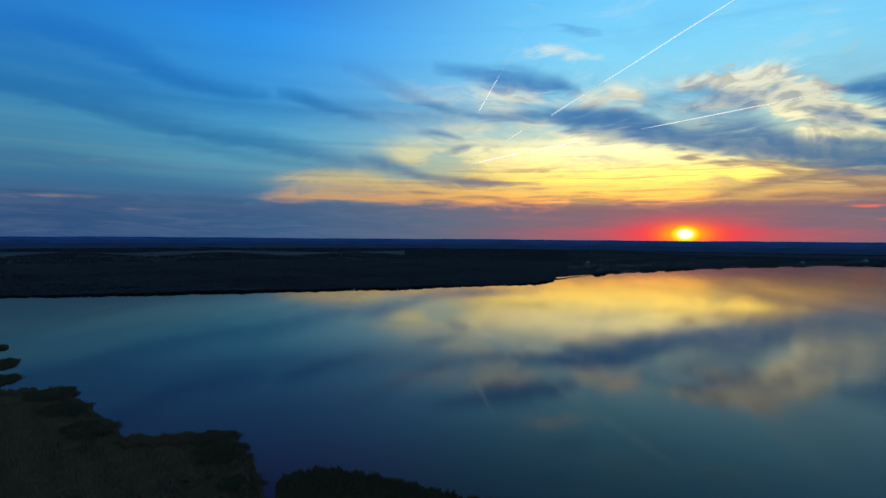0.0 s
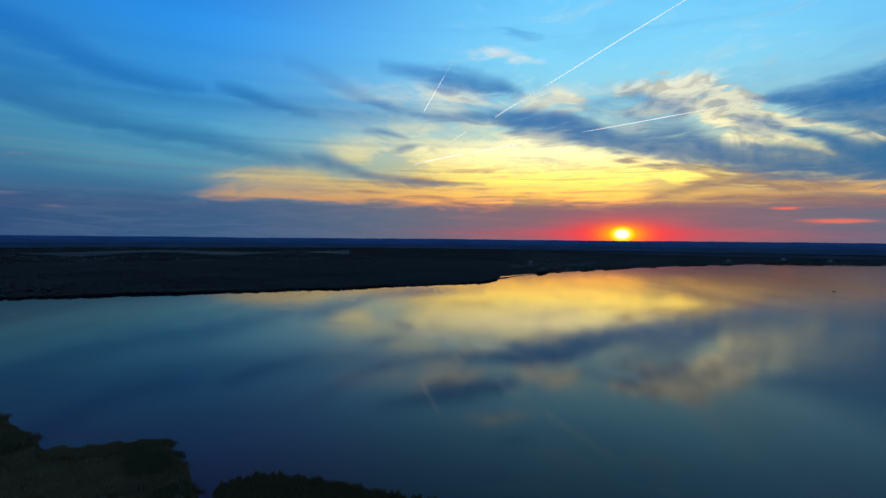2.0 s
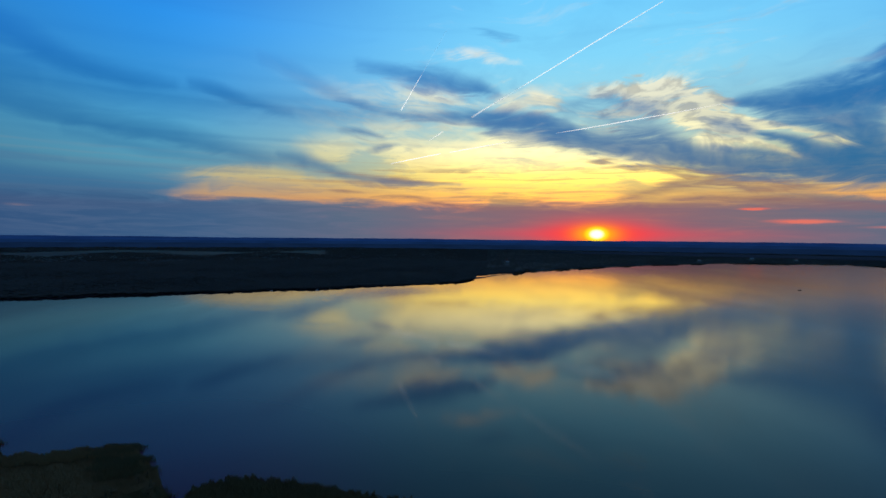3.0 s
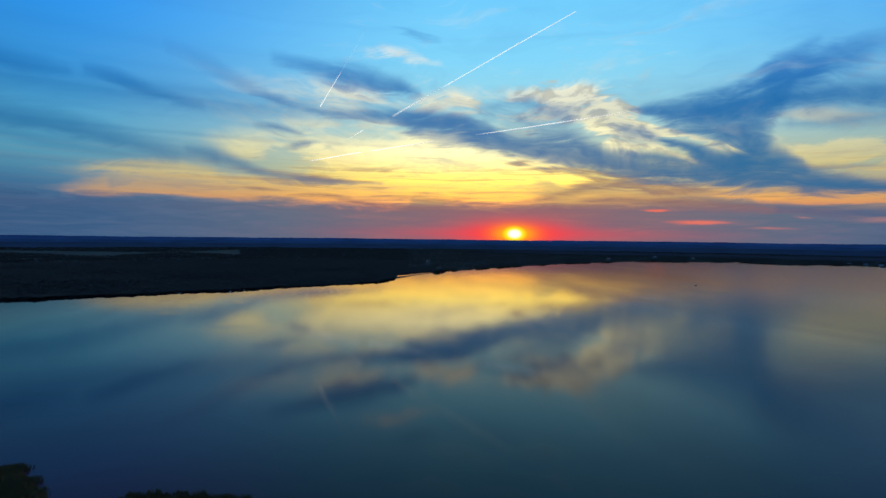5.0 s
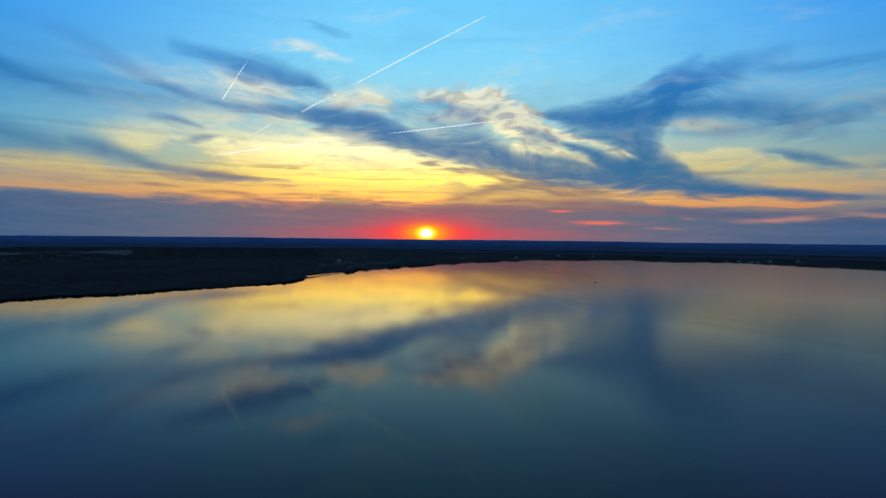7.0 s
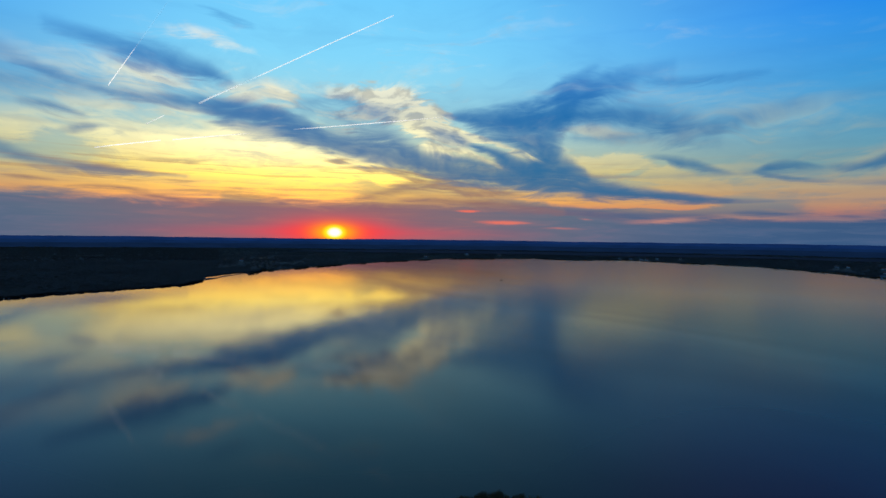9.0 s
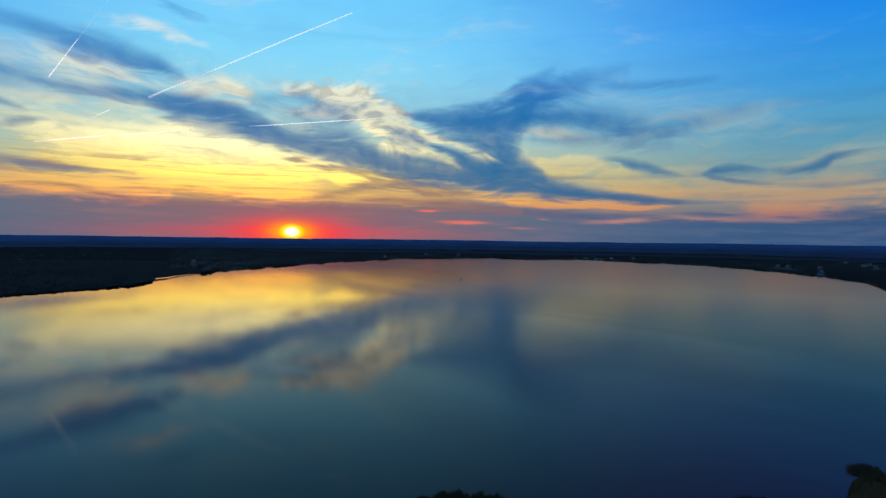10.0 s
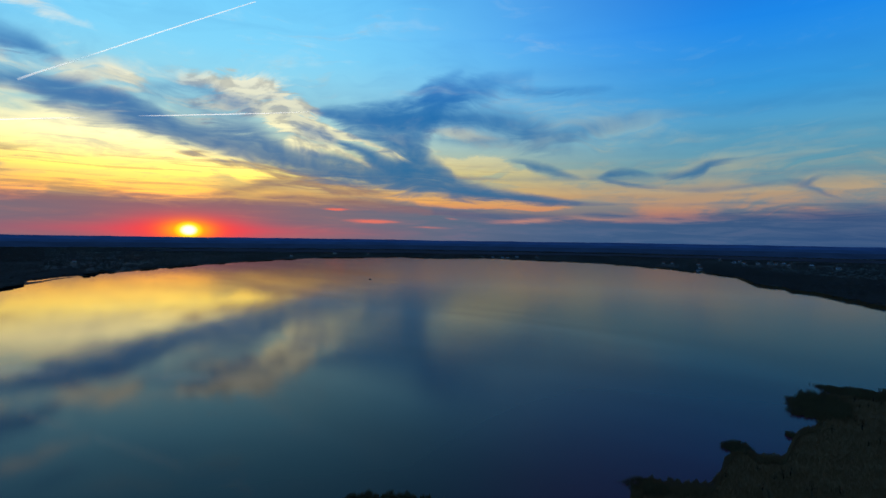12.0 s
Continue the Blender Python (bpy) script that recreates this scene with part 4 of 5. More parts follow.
def build_ground():
    azs = np.concatenate([np.arange(-72, 122, 0.4), np.arange(122, 288, 3.0)])
    rings = np.concatenate([np.geomspace(15, 135, 14), np.geomspace(139, 540, 110), np.geomspace(547, 2850, 250), np.geomspace(2890, 4950, 30)])
    A, Rr = np.meshgrid(azs, rings, indexing="ij")
    aa = np.where(A > 180, A - 360, A)
    Z = rise(aa, Rr)
    X, Y = Rr * np.sin(np.radians(A)), Rr * np.cos(np.radians(A))
    na, nr = A.shape
    verts = np.stack([X, Y, Z], -1).reshape(-1, 3)
    verts = np.vstack([verts, [[0, 0, float(Z[:, 0].mean())]]])
    i, j = np.meshgrid(np.arange(na), np.arange(nr - 1), indexing="ij")
    i2 = (i + 1) % na
    p, q, s, u = i * nr + j, i * nr + j + 1, i2 * nr + j + 1, i2 * nr + j
    tris = np.concatenate([np.stack([p, q, s], -1).reshape(-1, 3), np.stack([p, s, u], -1).reshape(-1, 3)])
    k = np.arange(na)
    tris = np.concatenate([tris, np.stack([np.full(na, na * nr), k * nr, ((k + 1) % na) * nr], -1)])
    me = soup("ground", verts, tris[:, ::-1], GROUND)
    me.shade_smooth()
    return tagged(new("ground", me), "dark wooded and grassy land round the lake", "ground", kind="structure")


def build_water():
    bm = bmesh.new()
    ring = [bm.verts.new((*polar(a, max(float(far_shore(a)), float(near_shore(a))) + 135), 0)) for a in np.arange(-72, 117, 1.5)]
    inner = [bm.verts.new((*polar(a, max(float(near_shore(a)) - 16, 20)), 0)) for a in np.arange(-72, 117, 1.5)]
    for k in range(len(ring) - 1):
        bm.faces.new((inner[k], inner[k + 1], ring[k + 1], ring[k]))
    bmesh.ops.recalc_face_normals(bm, faces=bm.faces)
    if sum(f.normal.z for f in bm.faces) < 0:
        bmesh.ops.reverse_faces(bm, faces=bm.faces)
    me = bpy.data.meshes.new("lake_water")
    bm.to_mesh(me)
    bm.free()
    me.materials.append(WATER)
    return tagged(new("lake_water", me), "calm dark blue lake mirroring the evening sky", "water", kind="structure")


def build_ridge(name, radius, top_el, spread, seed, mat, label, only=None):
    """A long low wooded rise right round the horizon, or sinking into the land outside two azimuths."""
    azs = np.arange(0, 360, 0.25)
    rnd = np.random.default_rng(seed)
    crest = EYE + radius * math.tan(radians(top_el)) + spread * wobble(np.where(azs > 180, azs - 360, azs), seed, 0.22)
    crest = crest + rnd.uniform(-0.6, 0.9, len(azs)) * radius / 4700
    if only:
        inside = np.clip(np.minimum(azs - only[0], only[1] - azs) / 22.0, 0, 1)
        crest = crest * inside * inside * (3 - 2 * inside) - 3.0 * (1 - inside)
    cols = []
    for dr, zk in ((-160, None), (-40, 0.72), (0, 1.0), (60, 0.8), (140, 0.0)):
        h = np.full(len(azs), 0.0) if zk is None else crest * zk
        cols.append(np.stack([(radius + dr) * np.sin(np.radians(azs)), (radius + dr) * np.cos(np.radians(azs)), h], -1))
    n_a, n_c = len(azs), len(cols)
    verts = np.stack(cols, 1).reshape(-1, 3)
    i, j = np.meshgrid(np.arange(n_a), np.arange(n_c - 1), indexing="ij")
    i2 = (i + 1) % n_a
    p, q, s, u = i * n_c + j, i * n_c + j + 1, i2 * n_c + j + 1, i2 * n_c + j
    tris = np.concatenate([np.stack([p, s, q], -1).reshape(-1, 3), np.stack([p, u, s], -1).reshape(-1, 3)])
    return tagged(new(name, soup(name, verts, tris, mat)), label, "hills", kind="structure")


build_ground()
build_water()
# The low rise is added so that the painted blue haze reaches further down.
build_ridge("backdrop_low", 3250, -1.28, 1.5, 2, hazed_ridge_material("wooded_rise_low", (0.045, 0.042, 0.042), (0.0026, 0.0062, 0.0175, 1), 1.0), "dark wooded rise behind the lakeside villages, added to carry painted blue haze", (8.0, 130.0))
build_ridge("backdrop_near", 4080, -0.72, 2.0, 3, hazed_ridge_material("wooded_rise_near", (0.03, 0.035, 0.04), (0.0032, 0.0120, 0.042, 1), 1.0), "wooded rise beyond the lake, dark blue from painted haze")
build_ridge("backdrop_middle", 4430, -0.46, 2.0, 5, hazed_ridge_material("wooded_rise_middle", (0.03, 0.04, 0.05), (0.0036, 0.0170, 0.070, 1), 1.0), "wooded rise further off, blue from painted haze")
build_ridge("backdrop_far", 4800, -0.16, 3.0, 8, hazed_ridge_material("wooded_rise_far", (0.03, 0.04, 0.06), (0.0042, 0.0205, 0.092, 1), 1.0), "hills along the horizon, dark blue from painted haze")


# ---- far woods, and where the houses stand in them: azimuth, distance, kind, turn ----
VILLAGE = [
    (71.78, 2406, 0, 20), (72.55, 2368, 2, 75), (75.05, 2026, 0, -10), (74.9, 1830, 1, 70), (77.9, 2732, 1, 65), (78.73, 2620, 0, 80),
    (79.82, 2602, 1, 72), (80.66, 2718, 2, 60), (81.79, 2780, 0, 90), (82.22, 2583, 2, 75), (85.81, 2397, 1, 85), (76.68, 3020, 2, 70),
    (74.9, 2331, 0, 60), (53.74, 2685, 1, 50), (54.81, 2700, 1, 54), (55.82, 2655, 1, 56), (56.36, 2662, 0, 57), (57.3, 2790, 1, 55),
    (59.4, 2840, 2, 50), (38.15, 2984, 1, 38), (33.78, 2577, 0, 30), (41.59, 2950, 0, 45), (15.13, 1976, 0, 15),
    (78.3, 2858, 0, 60), (81.2, 2685, 0, 66), (83.9, 2640, 1, 80),
]


def icosa():
    bm = bmesh.new()
    bmesh.ops.create_icosphere(bm, subdivisions=1, radius=1.0)
    v = np.array([tuple(p.co) for p in bm.verts])
    f = np.array([[p.index for p in q.verts] for q in bm.faces])
    bm.free()
    return v, f


def low_broadleaf(rnd):
    """A lumpy round crown on a short stem."""
    v, f = icosa()
    v = v * rnd.uniform(0.72, 1.15, (len(v), 1)) * [1.0, 1.0, 0.85]
    return v * [0.42, 0.42, 0.5] + [0, 0, 0.52], f


def low_conifer(rnd):
    """Two ragged skirts of boughs."""
    verts, faces = [], []
    for base, top, wide in ((0.08, 0.66, 0.24), (0.42, 1.0, 0.16)):
        k = len(verts)
        for i in range(6):
            a = i / 6 * math.tau + rnd.uniform(-0.2, 0.2)
            w = wide * rnd.uniform(0.75, 1.2)
            verts.append((w * math.cos(a), w * math.sin(a), base + rnd.uniform(-0.05, 0.05)))
        verts.append((0, 0, top))
        faces += [(k + i, k + (i + 1) % 6, k + 6) for i in range(6)]
    return np.array(verts), np.array(faces)


def scatter(name, places, kinds, mat, label, seed):
    """Trees at (x, y, z, height), joined."""
    rnd = np.random.default_rng(seed)
    out_v, out_f, base = [], [], 0
    pick = rnd.integers(0, len(kinds), len(places))
    for k, (v, f) in enumerate(kinds):
        p = places[pick == k]
        if not len(p):
            continue
        a = rnd.uniform(0, math.tau, len(p))
        c, s = np.cos(a)[:, None], np.sin(a)[:, None]
        h = p[:, 3:4]
        fat = rnd.uniform(1.7, 2.5, (len(p), 1)) * h
        x = (v[None, :, 0] * c - v[None, :, 1] * s) * fat + p[:, 0:1]
        y = (v[None, :, 0] * s + v[None, :, 1] * c) * fat + p[:, 1:2]
        z = v[None, :, 2] * h + p[:, 2:3]
        out_v.append(np.stack([x, y, z], -1).reshape(-1, 3))
        out_f.append((f[None] + (np.arange(len(p)) * len(v))[:, None, None] + base).reshape(-1, 3))
        base += len(p) * len(v)
    me = soup(name, np.vstack(out_v), np.vstack(out_f), mat)
    me.shade_smooth()
    return tagged(new(name, me), label, "trees", kind="stuff")


def woodland(count, az0, az1, r_of, seed, keep=None, lo=8.0, hi=14.0):
    """Random places on the land between two azimuths, at distances that r_of gives."""
    rnd = np.random.default_rng(seed)
    a = rnd.uniform(az0, az1, count)
    r = r_of(a, rnd.uniform(0, 1, count))
    ok = (wet(a, r) < -3) & ~((np.abs(a - 13.75) < 2.1) & (wet(a, r) > -330 + 60 * np.abs(a - 13.75)) & (hi > 3))
    x, y = r * np.sin(np.radians(a)), r * np.cos(np.radians(a))
    if keep is not None:
        ok &= keep(a, r, x, y)
    z = rise(a, r)
    h = rnd.uniform(lo, hi, count) * (0.85 + 0.2 * np.sin(x * 0.013) * np.sin(y * 0.017))
    return np.stack([x, y, z - 0.3, h], -1)[ok]


def clearing(a, r, x, y):
    """False where meadows lie open."""
    open_left = (r > 2750 + 250 * np.sin(a * 0.5)) & (r < 3250 + 200 * np.sin(a * 0.31 + 2)) & (a < -4)
    built = np.zeros(len(a), dtype=bool)
    for az_h, r_h, _, _ in VILLAGE:
        built |= (np.abs(a - az_h) < 0.24) & (r > r_h - 260) & (r < r_h + 16)
    return ~open_left & ~built


KINDS_RND = np.random.default_rng(11)
BROAD = [low_broadleaf(KINDS_RND) for _ in range(4)]
CONE = [low_conifer(KINDS_RND) for _ in range(4)]
MIXED = CONE[:2] + BROAD
scatter("far_wood", woodland(64000, -58, 13, lambda a, u: np.sqrt((far_shore(a) + 10) ** 2 * (1 - u) + 2000 ** 2 * u), 21, clearing, 4, 5.6), MIXED, NEEDLE, "dense dark mixed forest on the far bank", 31)
scatter("far_wood", woodland(30000, -58, 13, lambda a, u: np.sqrt(1950 ** 2 * (1 - u) + 4000 ** 2 * u), 22, clearing, 5, 7), MIXED, NEEDLE, "dark forest with open meadows behind the far bank", 32)
scatter("far_wood", woodland(60000, 10, 100, lambda a, u: np.sqrt((far_shore(a) + 30) ** 2 * (1 - u) + 4000 ** 2 * u), 23, clearing, 3.2, 5), BROAD + CONE[:1], LEAF, "scattered dark woods between meadows beyond the lake", 33)
scatter("far_wood", woodland(3000, -58, 12, lambda a, u: far_shore(a) + 4 + 18 * u, 27, None, 2.5, 5), BROAD + CONE[:1], NEEDLE, "low bushes and young trees at the forest edge", 37)
scatter("far_wood", woodland(2200, 8, 80, lambda a, u: far_shore(a) + 6 + 50 * u ** 2, 24, lambda a, r, x, y: np.sin(a * 1.9) + np.sin(a * 0.83 + 1) > -0.1, 3, 7), BROAD, LEAF, "low trees and bushes along the far waterline", 34)
scatter("far_wood", woodland(20000, 74, 108, lambda a, u: far_shore(a) + 55 + 600 * u, 25, clearing, 2.2, 3.6), BROAD, LEAF, "low dark scrub close behind the reedy bank", 35)
scatter("far_scrub", woodland(7000, 11.4, 16.0, lambda a, u: far_shore(a) + 92 + 250 * u - 14 * (a - 12.0), 28, None, 1.2, 2.4), BROAD, NEEDLE, "low dark scrub on the wet ground behind a pond", 38)
scatter("far_wood", woodland(9000, 122, 288, lambda a, u: np.sqrt(200 ** 2 * (1 - u) + 2200 ** 2 * u), 26, None, 9, 14), MIXED, NEEDLE, "woods behind the near shore", 36)


# ---- willow bushes of the near bank ----
def leaf_crown(rnd, height, lobes, leaves, size):
    """Leaf cards in flattened lobes, with gaps between."""
    verts, faces = [], []
    for lx, ly, lz, lr, flat in lobes:
        for _ in range(int(leaves * lr * lr)):
            d = Vector((rnd.gauss(0, 1), rnd.gauss(0, 1), rnd.gauss(0, 1))).normalized() * lr * rnd.uniform(0.55, 1.06)
            c = Vector((lx + d.x, ly + d.y, lz + d.z * flat))
            s = size * rnd.uniform(0.6, 1.4)
            turn = Euler((rnd.uniform(-0.8, 0.8), rnd.uniform(-0.8, 0.8), rnd.uniform(0, 6.28))).to_matrix()
            k = len(verts)
            for px_, py_ in ((-0.5, 0), (0, -0.34), (0.55, 0.0), (0, 0.34)):
                verts.append(c + turn @ Vector((px_ * s, py_ * s, 0.12 * s if px_ else 0)))
            faces.append((k, k + 1, k + 2, k + 3))
    return verts, faces


def limb_mesh(points, radii, sides=7):
    verts, faces = [], []
    for (x, y, z), r in zip(points, radii):
        for i in range(sides):
            a = i / sides * math.tau
            verts.append((x + r * math.cos(a), y + r * math.sin(a), z))
    for k in range(len(points) - 1):
        for i in range(sides):
            j = (i + 1) % sides
            faces.append((k * sides + i, k * sides + j, (k + 1) * sides + j, (k + 1) * sides + i))
    return verts, faces


def make_tree(seed, height, reach, pine=False):
    """One willow bush: trunk, limbs and a crown of leaf clumps."""
    rnd = random.Random(seed)
    root = tagged(new("willow_bush"), "brown-green willow bush among the dry reeds", "bush", "willow bushes on the near bank")
    lean_x, lean_y = rnd.uniform(-0.5, 0.5), rnd.uniform(-0.5, 0.5)
    stem = [(lean_x * (k / 5) ** 2 + 0.12 * math.sin(k), lean_y * (k / 5) ** 2, height * 0.88 * k / 5) for k in range(6)]
    v, f = limb_mesh(stem, [0.13, 0.10, 0.08, 0.06, 0.04, 0.02], 8)
    trunk = new("trunk", mesh_of("trunk", v, f, BARK, True))
    trunk.parent = root
    lobes = []
    count = 9 if pine else 8
    for i in range(count):
        u = i / (count - 1)
        a = i * 2.4 + rnd.uniform(-0.4, 0.4)
        z = height * (0.38 + 0.54 * u)
        out = reach * (0.62 * (1 - u) + 0.10) * rnd.uniform(0.7, 1.2)
        x, y = lean_x * u + out * math.cos(a), lean_y * u + out * math.sin(a)
        lobes.append((x, y, z, reach * rnd.uniform(0.42, 0.58) * (1.0 - 0.35 * u), 0.45 if pine else 0.72))
        start = Vector(stem[min(5, int(5 * (0.30 + 0.55 * u)))])
        tip = Vector((x, y, z))
        mid = start.lerp(tip, 0.5) + Vector((0, 0, 0.3))
        v, f = limb_mesh([start, mid, tip], [0.05 * (1.3 - u), 0.03 * (1.3 - u), 0.01], 5)
        limb = new("limb", mesh_of("limb", v, f, BARK, True))
        limb.parent = root
    lobes.append((lean_x, lean_y, height * 0.93, reach * 0.34, 0.8))
    v, f = leaf_crown(rnd, height, lobes, 110, 0.34)
    crown = new("crown", mesh_of("crown", v, f, BUSH))
    crown.parent = root
    return root


MODELS = [make_tree(100 + k, (5.2, 4.2, 4.6, 3.8, 3.4, 4.9)[k], (2.3, 2.2, 2.0, 1.9, 1.8, 2.4)[k]) for k in range(6)]
rnd = random.Random(77)
spots = []
for k in range(1500):
    side = rnd.random() < 0.45
    a = rnd.uniform(-36, -19.5) if side else rnd.uniform(70.0, 92)
    inset = (10.0 if side else 4.0) + 190 * rnd.random() ** 1.3
    r = float(near_shore(a)) - inset
    x, y = polar(a, r)
    tall = rnd.uniform(0.55, 1.05)
    clump = math.sin(x * 0.08 + 1.0) + math.sin(y * 0.09 - x * 0.035)
    if r < 150 or len(spots) >= 90 or clump < 0.2 or any((x - p[0]) ** 2 + (y - p[1]) ** 2 < 6.0 for p in spots):
        continue
    spots.append((x, y, float(rise(a, r)) - 0.08, tall))
for k, (x, y, z, tall) in enumerate(spots):
    m = pose(x, y, z, 0, 0, rnd.uniform(0, 360)) @ Matrix.Diagonal((tall, tall, tall * rnd.uniform(0.8, 1.05), 1))
    if k < 6:
        MODELS[k].matrix_basis = m
    else:
        copy_thing(MODELS[rnd.randrange(6)], m).matrix_basis = m


# ---- reeds ----
def reed_bed(name, az0, az1, r_of, count, tall, label, seed, mat=REED, at_az=None):
    """Bent blades standing in the shallows, as one bed."""
    rr = np.random.default_rng(seed)
    a = rr.uniform(az0, az1, count) if at_az is None else at_az
    r = r_of(a, rr.uniform(0, 1, count))
    x, y = r * np.sin(np.radians(a)), r * np.cos(np.radians(a))
    z = np.maximum(rise(a, r), -0.35)
    h = tall * rr.uniform(0.78, 1.08, count) * (0.85 + 0.25 * np.sin(x * 0.31) * np.sin(y * 0.27))
    w = 0.028 * tall * rr.uniform(0.7, 1.4, count)
    t = rr.uniform(0, math.tau, count)
    bx, by = rr.normal(0, 0.16, count) * h, rr.normal(0, 0.16, count) * h
    cx, cy = np.cos(t) * w, np.sin(t) * w
    v = np.stack([
        np.stack([x - cx, y - cy, z], -1), np.stack([x + cx, y + cy, z], -1),
        np.stack([x - cx * 0.8 + bx * 0.3, y - cy * 0.8 + by * 0.3, z + h * 0.6], -1), np.stack([x + cx * 0.8 + bx * 0.3, y + cy * 0.8 + by * 0.3, z + h * 0.6], -1),
        np.stack([x + bx, y + by, z + h], -1)], 1).reshape(-1, 3)
    k = (np.arange(count) * 5)[:, None, None]
    f = (np.array([[0, 1, 3], [0, 3, 2], [2, 3, 4]])[None] + k).reshape(-1, 3)
    return tagged(new(name, soup(name, v, f, mat)), label, "reeds", kind="stuff")


def fringe(depth, out=2.5):
    return lambda a, u: near_shore(a) + out - depth * u


def inner(depth):
    return lambda a, u: np.maximum(near_shore(a) - 3 - depth * u, 135.0)


reed_bed("reed_bed", -17.2, 9.0, fringe(28), 46000, 2.5, "dense dark green reeds at the near waterline", 41, GREEN_REED)
reed_bed("reed_bed", 35.5, 54.5, fringe(24), 36000, 2.5, "dense dark green reeds on a small near point", 42, GREEN_REED)
reed_bed("reed_bed", -46, -17.8, fringe(15), 64000, 1.8, "dark green reeds fringing the marshy near bank", 43, FRINGE)
reed_bed("reed_bed", -46, -17.8, inner(180), 170000, 1.35, "wide bed of dry brown reeds on the near bank", 47, REED)
reed_bed("reed_bed", 68.6, 98, fringe(13), 60000, 1.5, "brown-green reeds fringing the marshy near bank", 44, FRINGE)
reed_bed("reed_bed", 68.6, 98, inner(220), 220000, 1.35, "wide bed of dry brown reeds on the near bank", 48, REED)
reed_bed("reed_bed", 70, 100, lambda a, u: far_shore(a) - 6 + 62 * u, 50000, 3.0, "broad belt of reeds along the far bank", 45, REED)
reed_bed("reed_bed", 15.9, 70, lambda a, u: far_shore(a) - 4 + 14 * u, 22000, 2.6, "thin belt of reeds along the far waterline", 46, GREEN_REED)
reed_bed("reed_bed", 11.4, 16.2, lambda a, u: far_shore(a) - 2 + 9 * u, 5000, 1.0, "low reeds on a spit in front of a pond", 49, GREEN_REED)


def reed_islet(az_deg, r, across, along, seed):
    """A small tongue of reeds standing out in the shallows."""
    rr = np.random.default_rng(seed)
    count = int(42 * across * along)
    u, t = np.sqrt(rr.uniform(0, 1, count)), rr.uniform(0, math.tau, count)
    edge = 1 + 0.10 * np.sin(3 * t + seed) + 0.08 * np.sin(7 * t + 2 * seed) + 0.06 * np.sin(17 * t + seed) + 0.05 * np.sin(31 * t)
    u = u * np.clip(rr.normal(1.0, 0.07, count), 0.8, 1.25)
    a = az_deg + np.degrees(across * u * edge * np.cos(t) / r)
    return reed_bed("reed_islet", 0, 1, lambda _, v: r + along * u * edge * np.sin(t), count, 2.3, "small dark tongue of reeds in the shallow water", seed, GREEN_REED, a)


# Scalloped tongues along both banks: azimuth, distance, half width, half depth.
TONGUES = [
    (-35.91, 371, 11.8, 16.1), (-34.92, 334, 10.9, 13.2), (-33.27, 293, 10.6, 13.8), (-22.98, 258, 9.8, 8.9), (-22.46, 243, 10.5, 6.6),
    (-21.95, 232, 10.1, 5.4), (-20.37, 206, 7.8, 6.8), (-39.47, 551, 5.2, 11.2), (-39.30, 481, 8.6, 17.1), (-39.31, 429, 8.2, 13.7),
    (-41.5, 500, 14.0, 12.0), (84.68, 366, 14.2, 30.0), (78.49, 271, 5.4, 7.7), (82.71, 303, 2.0, 3.7), (70.91, 212, 7.6, 7.0), (88.0, 412, 24.0, 13.0), (92.0, 424, 24.0, 13.0),
]
for k, (az_t, r_t, across_t, along_t) in enumerate(TONGUES):
    reed_islet(az_t, r_t, across_t, along_t, 61 + k)


# ---- trails of aircraft, high up ----
def trail_material():
    mat = bpy.data.materials.new("vapour_sun_emission")
    mat.use_nodes = True
    g = Nodes(mat.node_tree)
    at = g.add("ShaderNodeNewGeometry").outputs["Position"]
    haze = g.add("ShaderNodeBsdfTransparent")
    thin = g.add("ShaderNodeBsdfTranslucent")
    thin.inputs[0].default_value = (0.9, 0.9, 0.9, 1)
    # This emission stands in for sunlight on the trail; the lamp is too weak.
    sun_emission = g.add("ShaderNodeEmission")
    sun_emission.inputs[0].default_value = (1.0, 0.93, 0.80, 1)
    sun_emission.inputs[1].default_value = 0.75
    both = g.add("ShaderNodeAddShader")
    g.put(both.inputs[0], thin.outputs[0])
    g.put(both.inputs[1], sun_emission.outputs[0])
    density = g.add("ShaderNodeAttribute", attribute_name="thickness", attribute_type="GEOMETRY")
    part_of = g.add("ShaderNodeMixShader")
    g.put(part_of.inputs[0], g.m("MULTIPLY", density.outputs["Fac"], g.ease(g.noise(at, 0.02, 3), 0.25, 0.6, 0.6, 0.8)))
    g.put(part_of.inputs[1], haze.outputs[0])
    g.put(part_of.inputs[2], both.outputs[0])
    g.put(g.add("ShaderNodeOutputMaterial").inputs[0], part_of.outputs[0])
    return mat


VAPOUR = trail_material()


def sky_point(az_deg, el_deg, r=4700.0):
    a, e = radians(az_deg), radians(el_deg)
    return Vector((r * math.sin(a) * math.cos(e), r * math.cos(a) * math.cos(e), EYE + r * math.sin(e)))


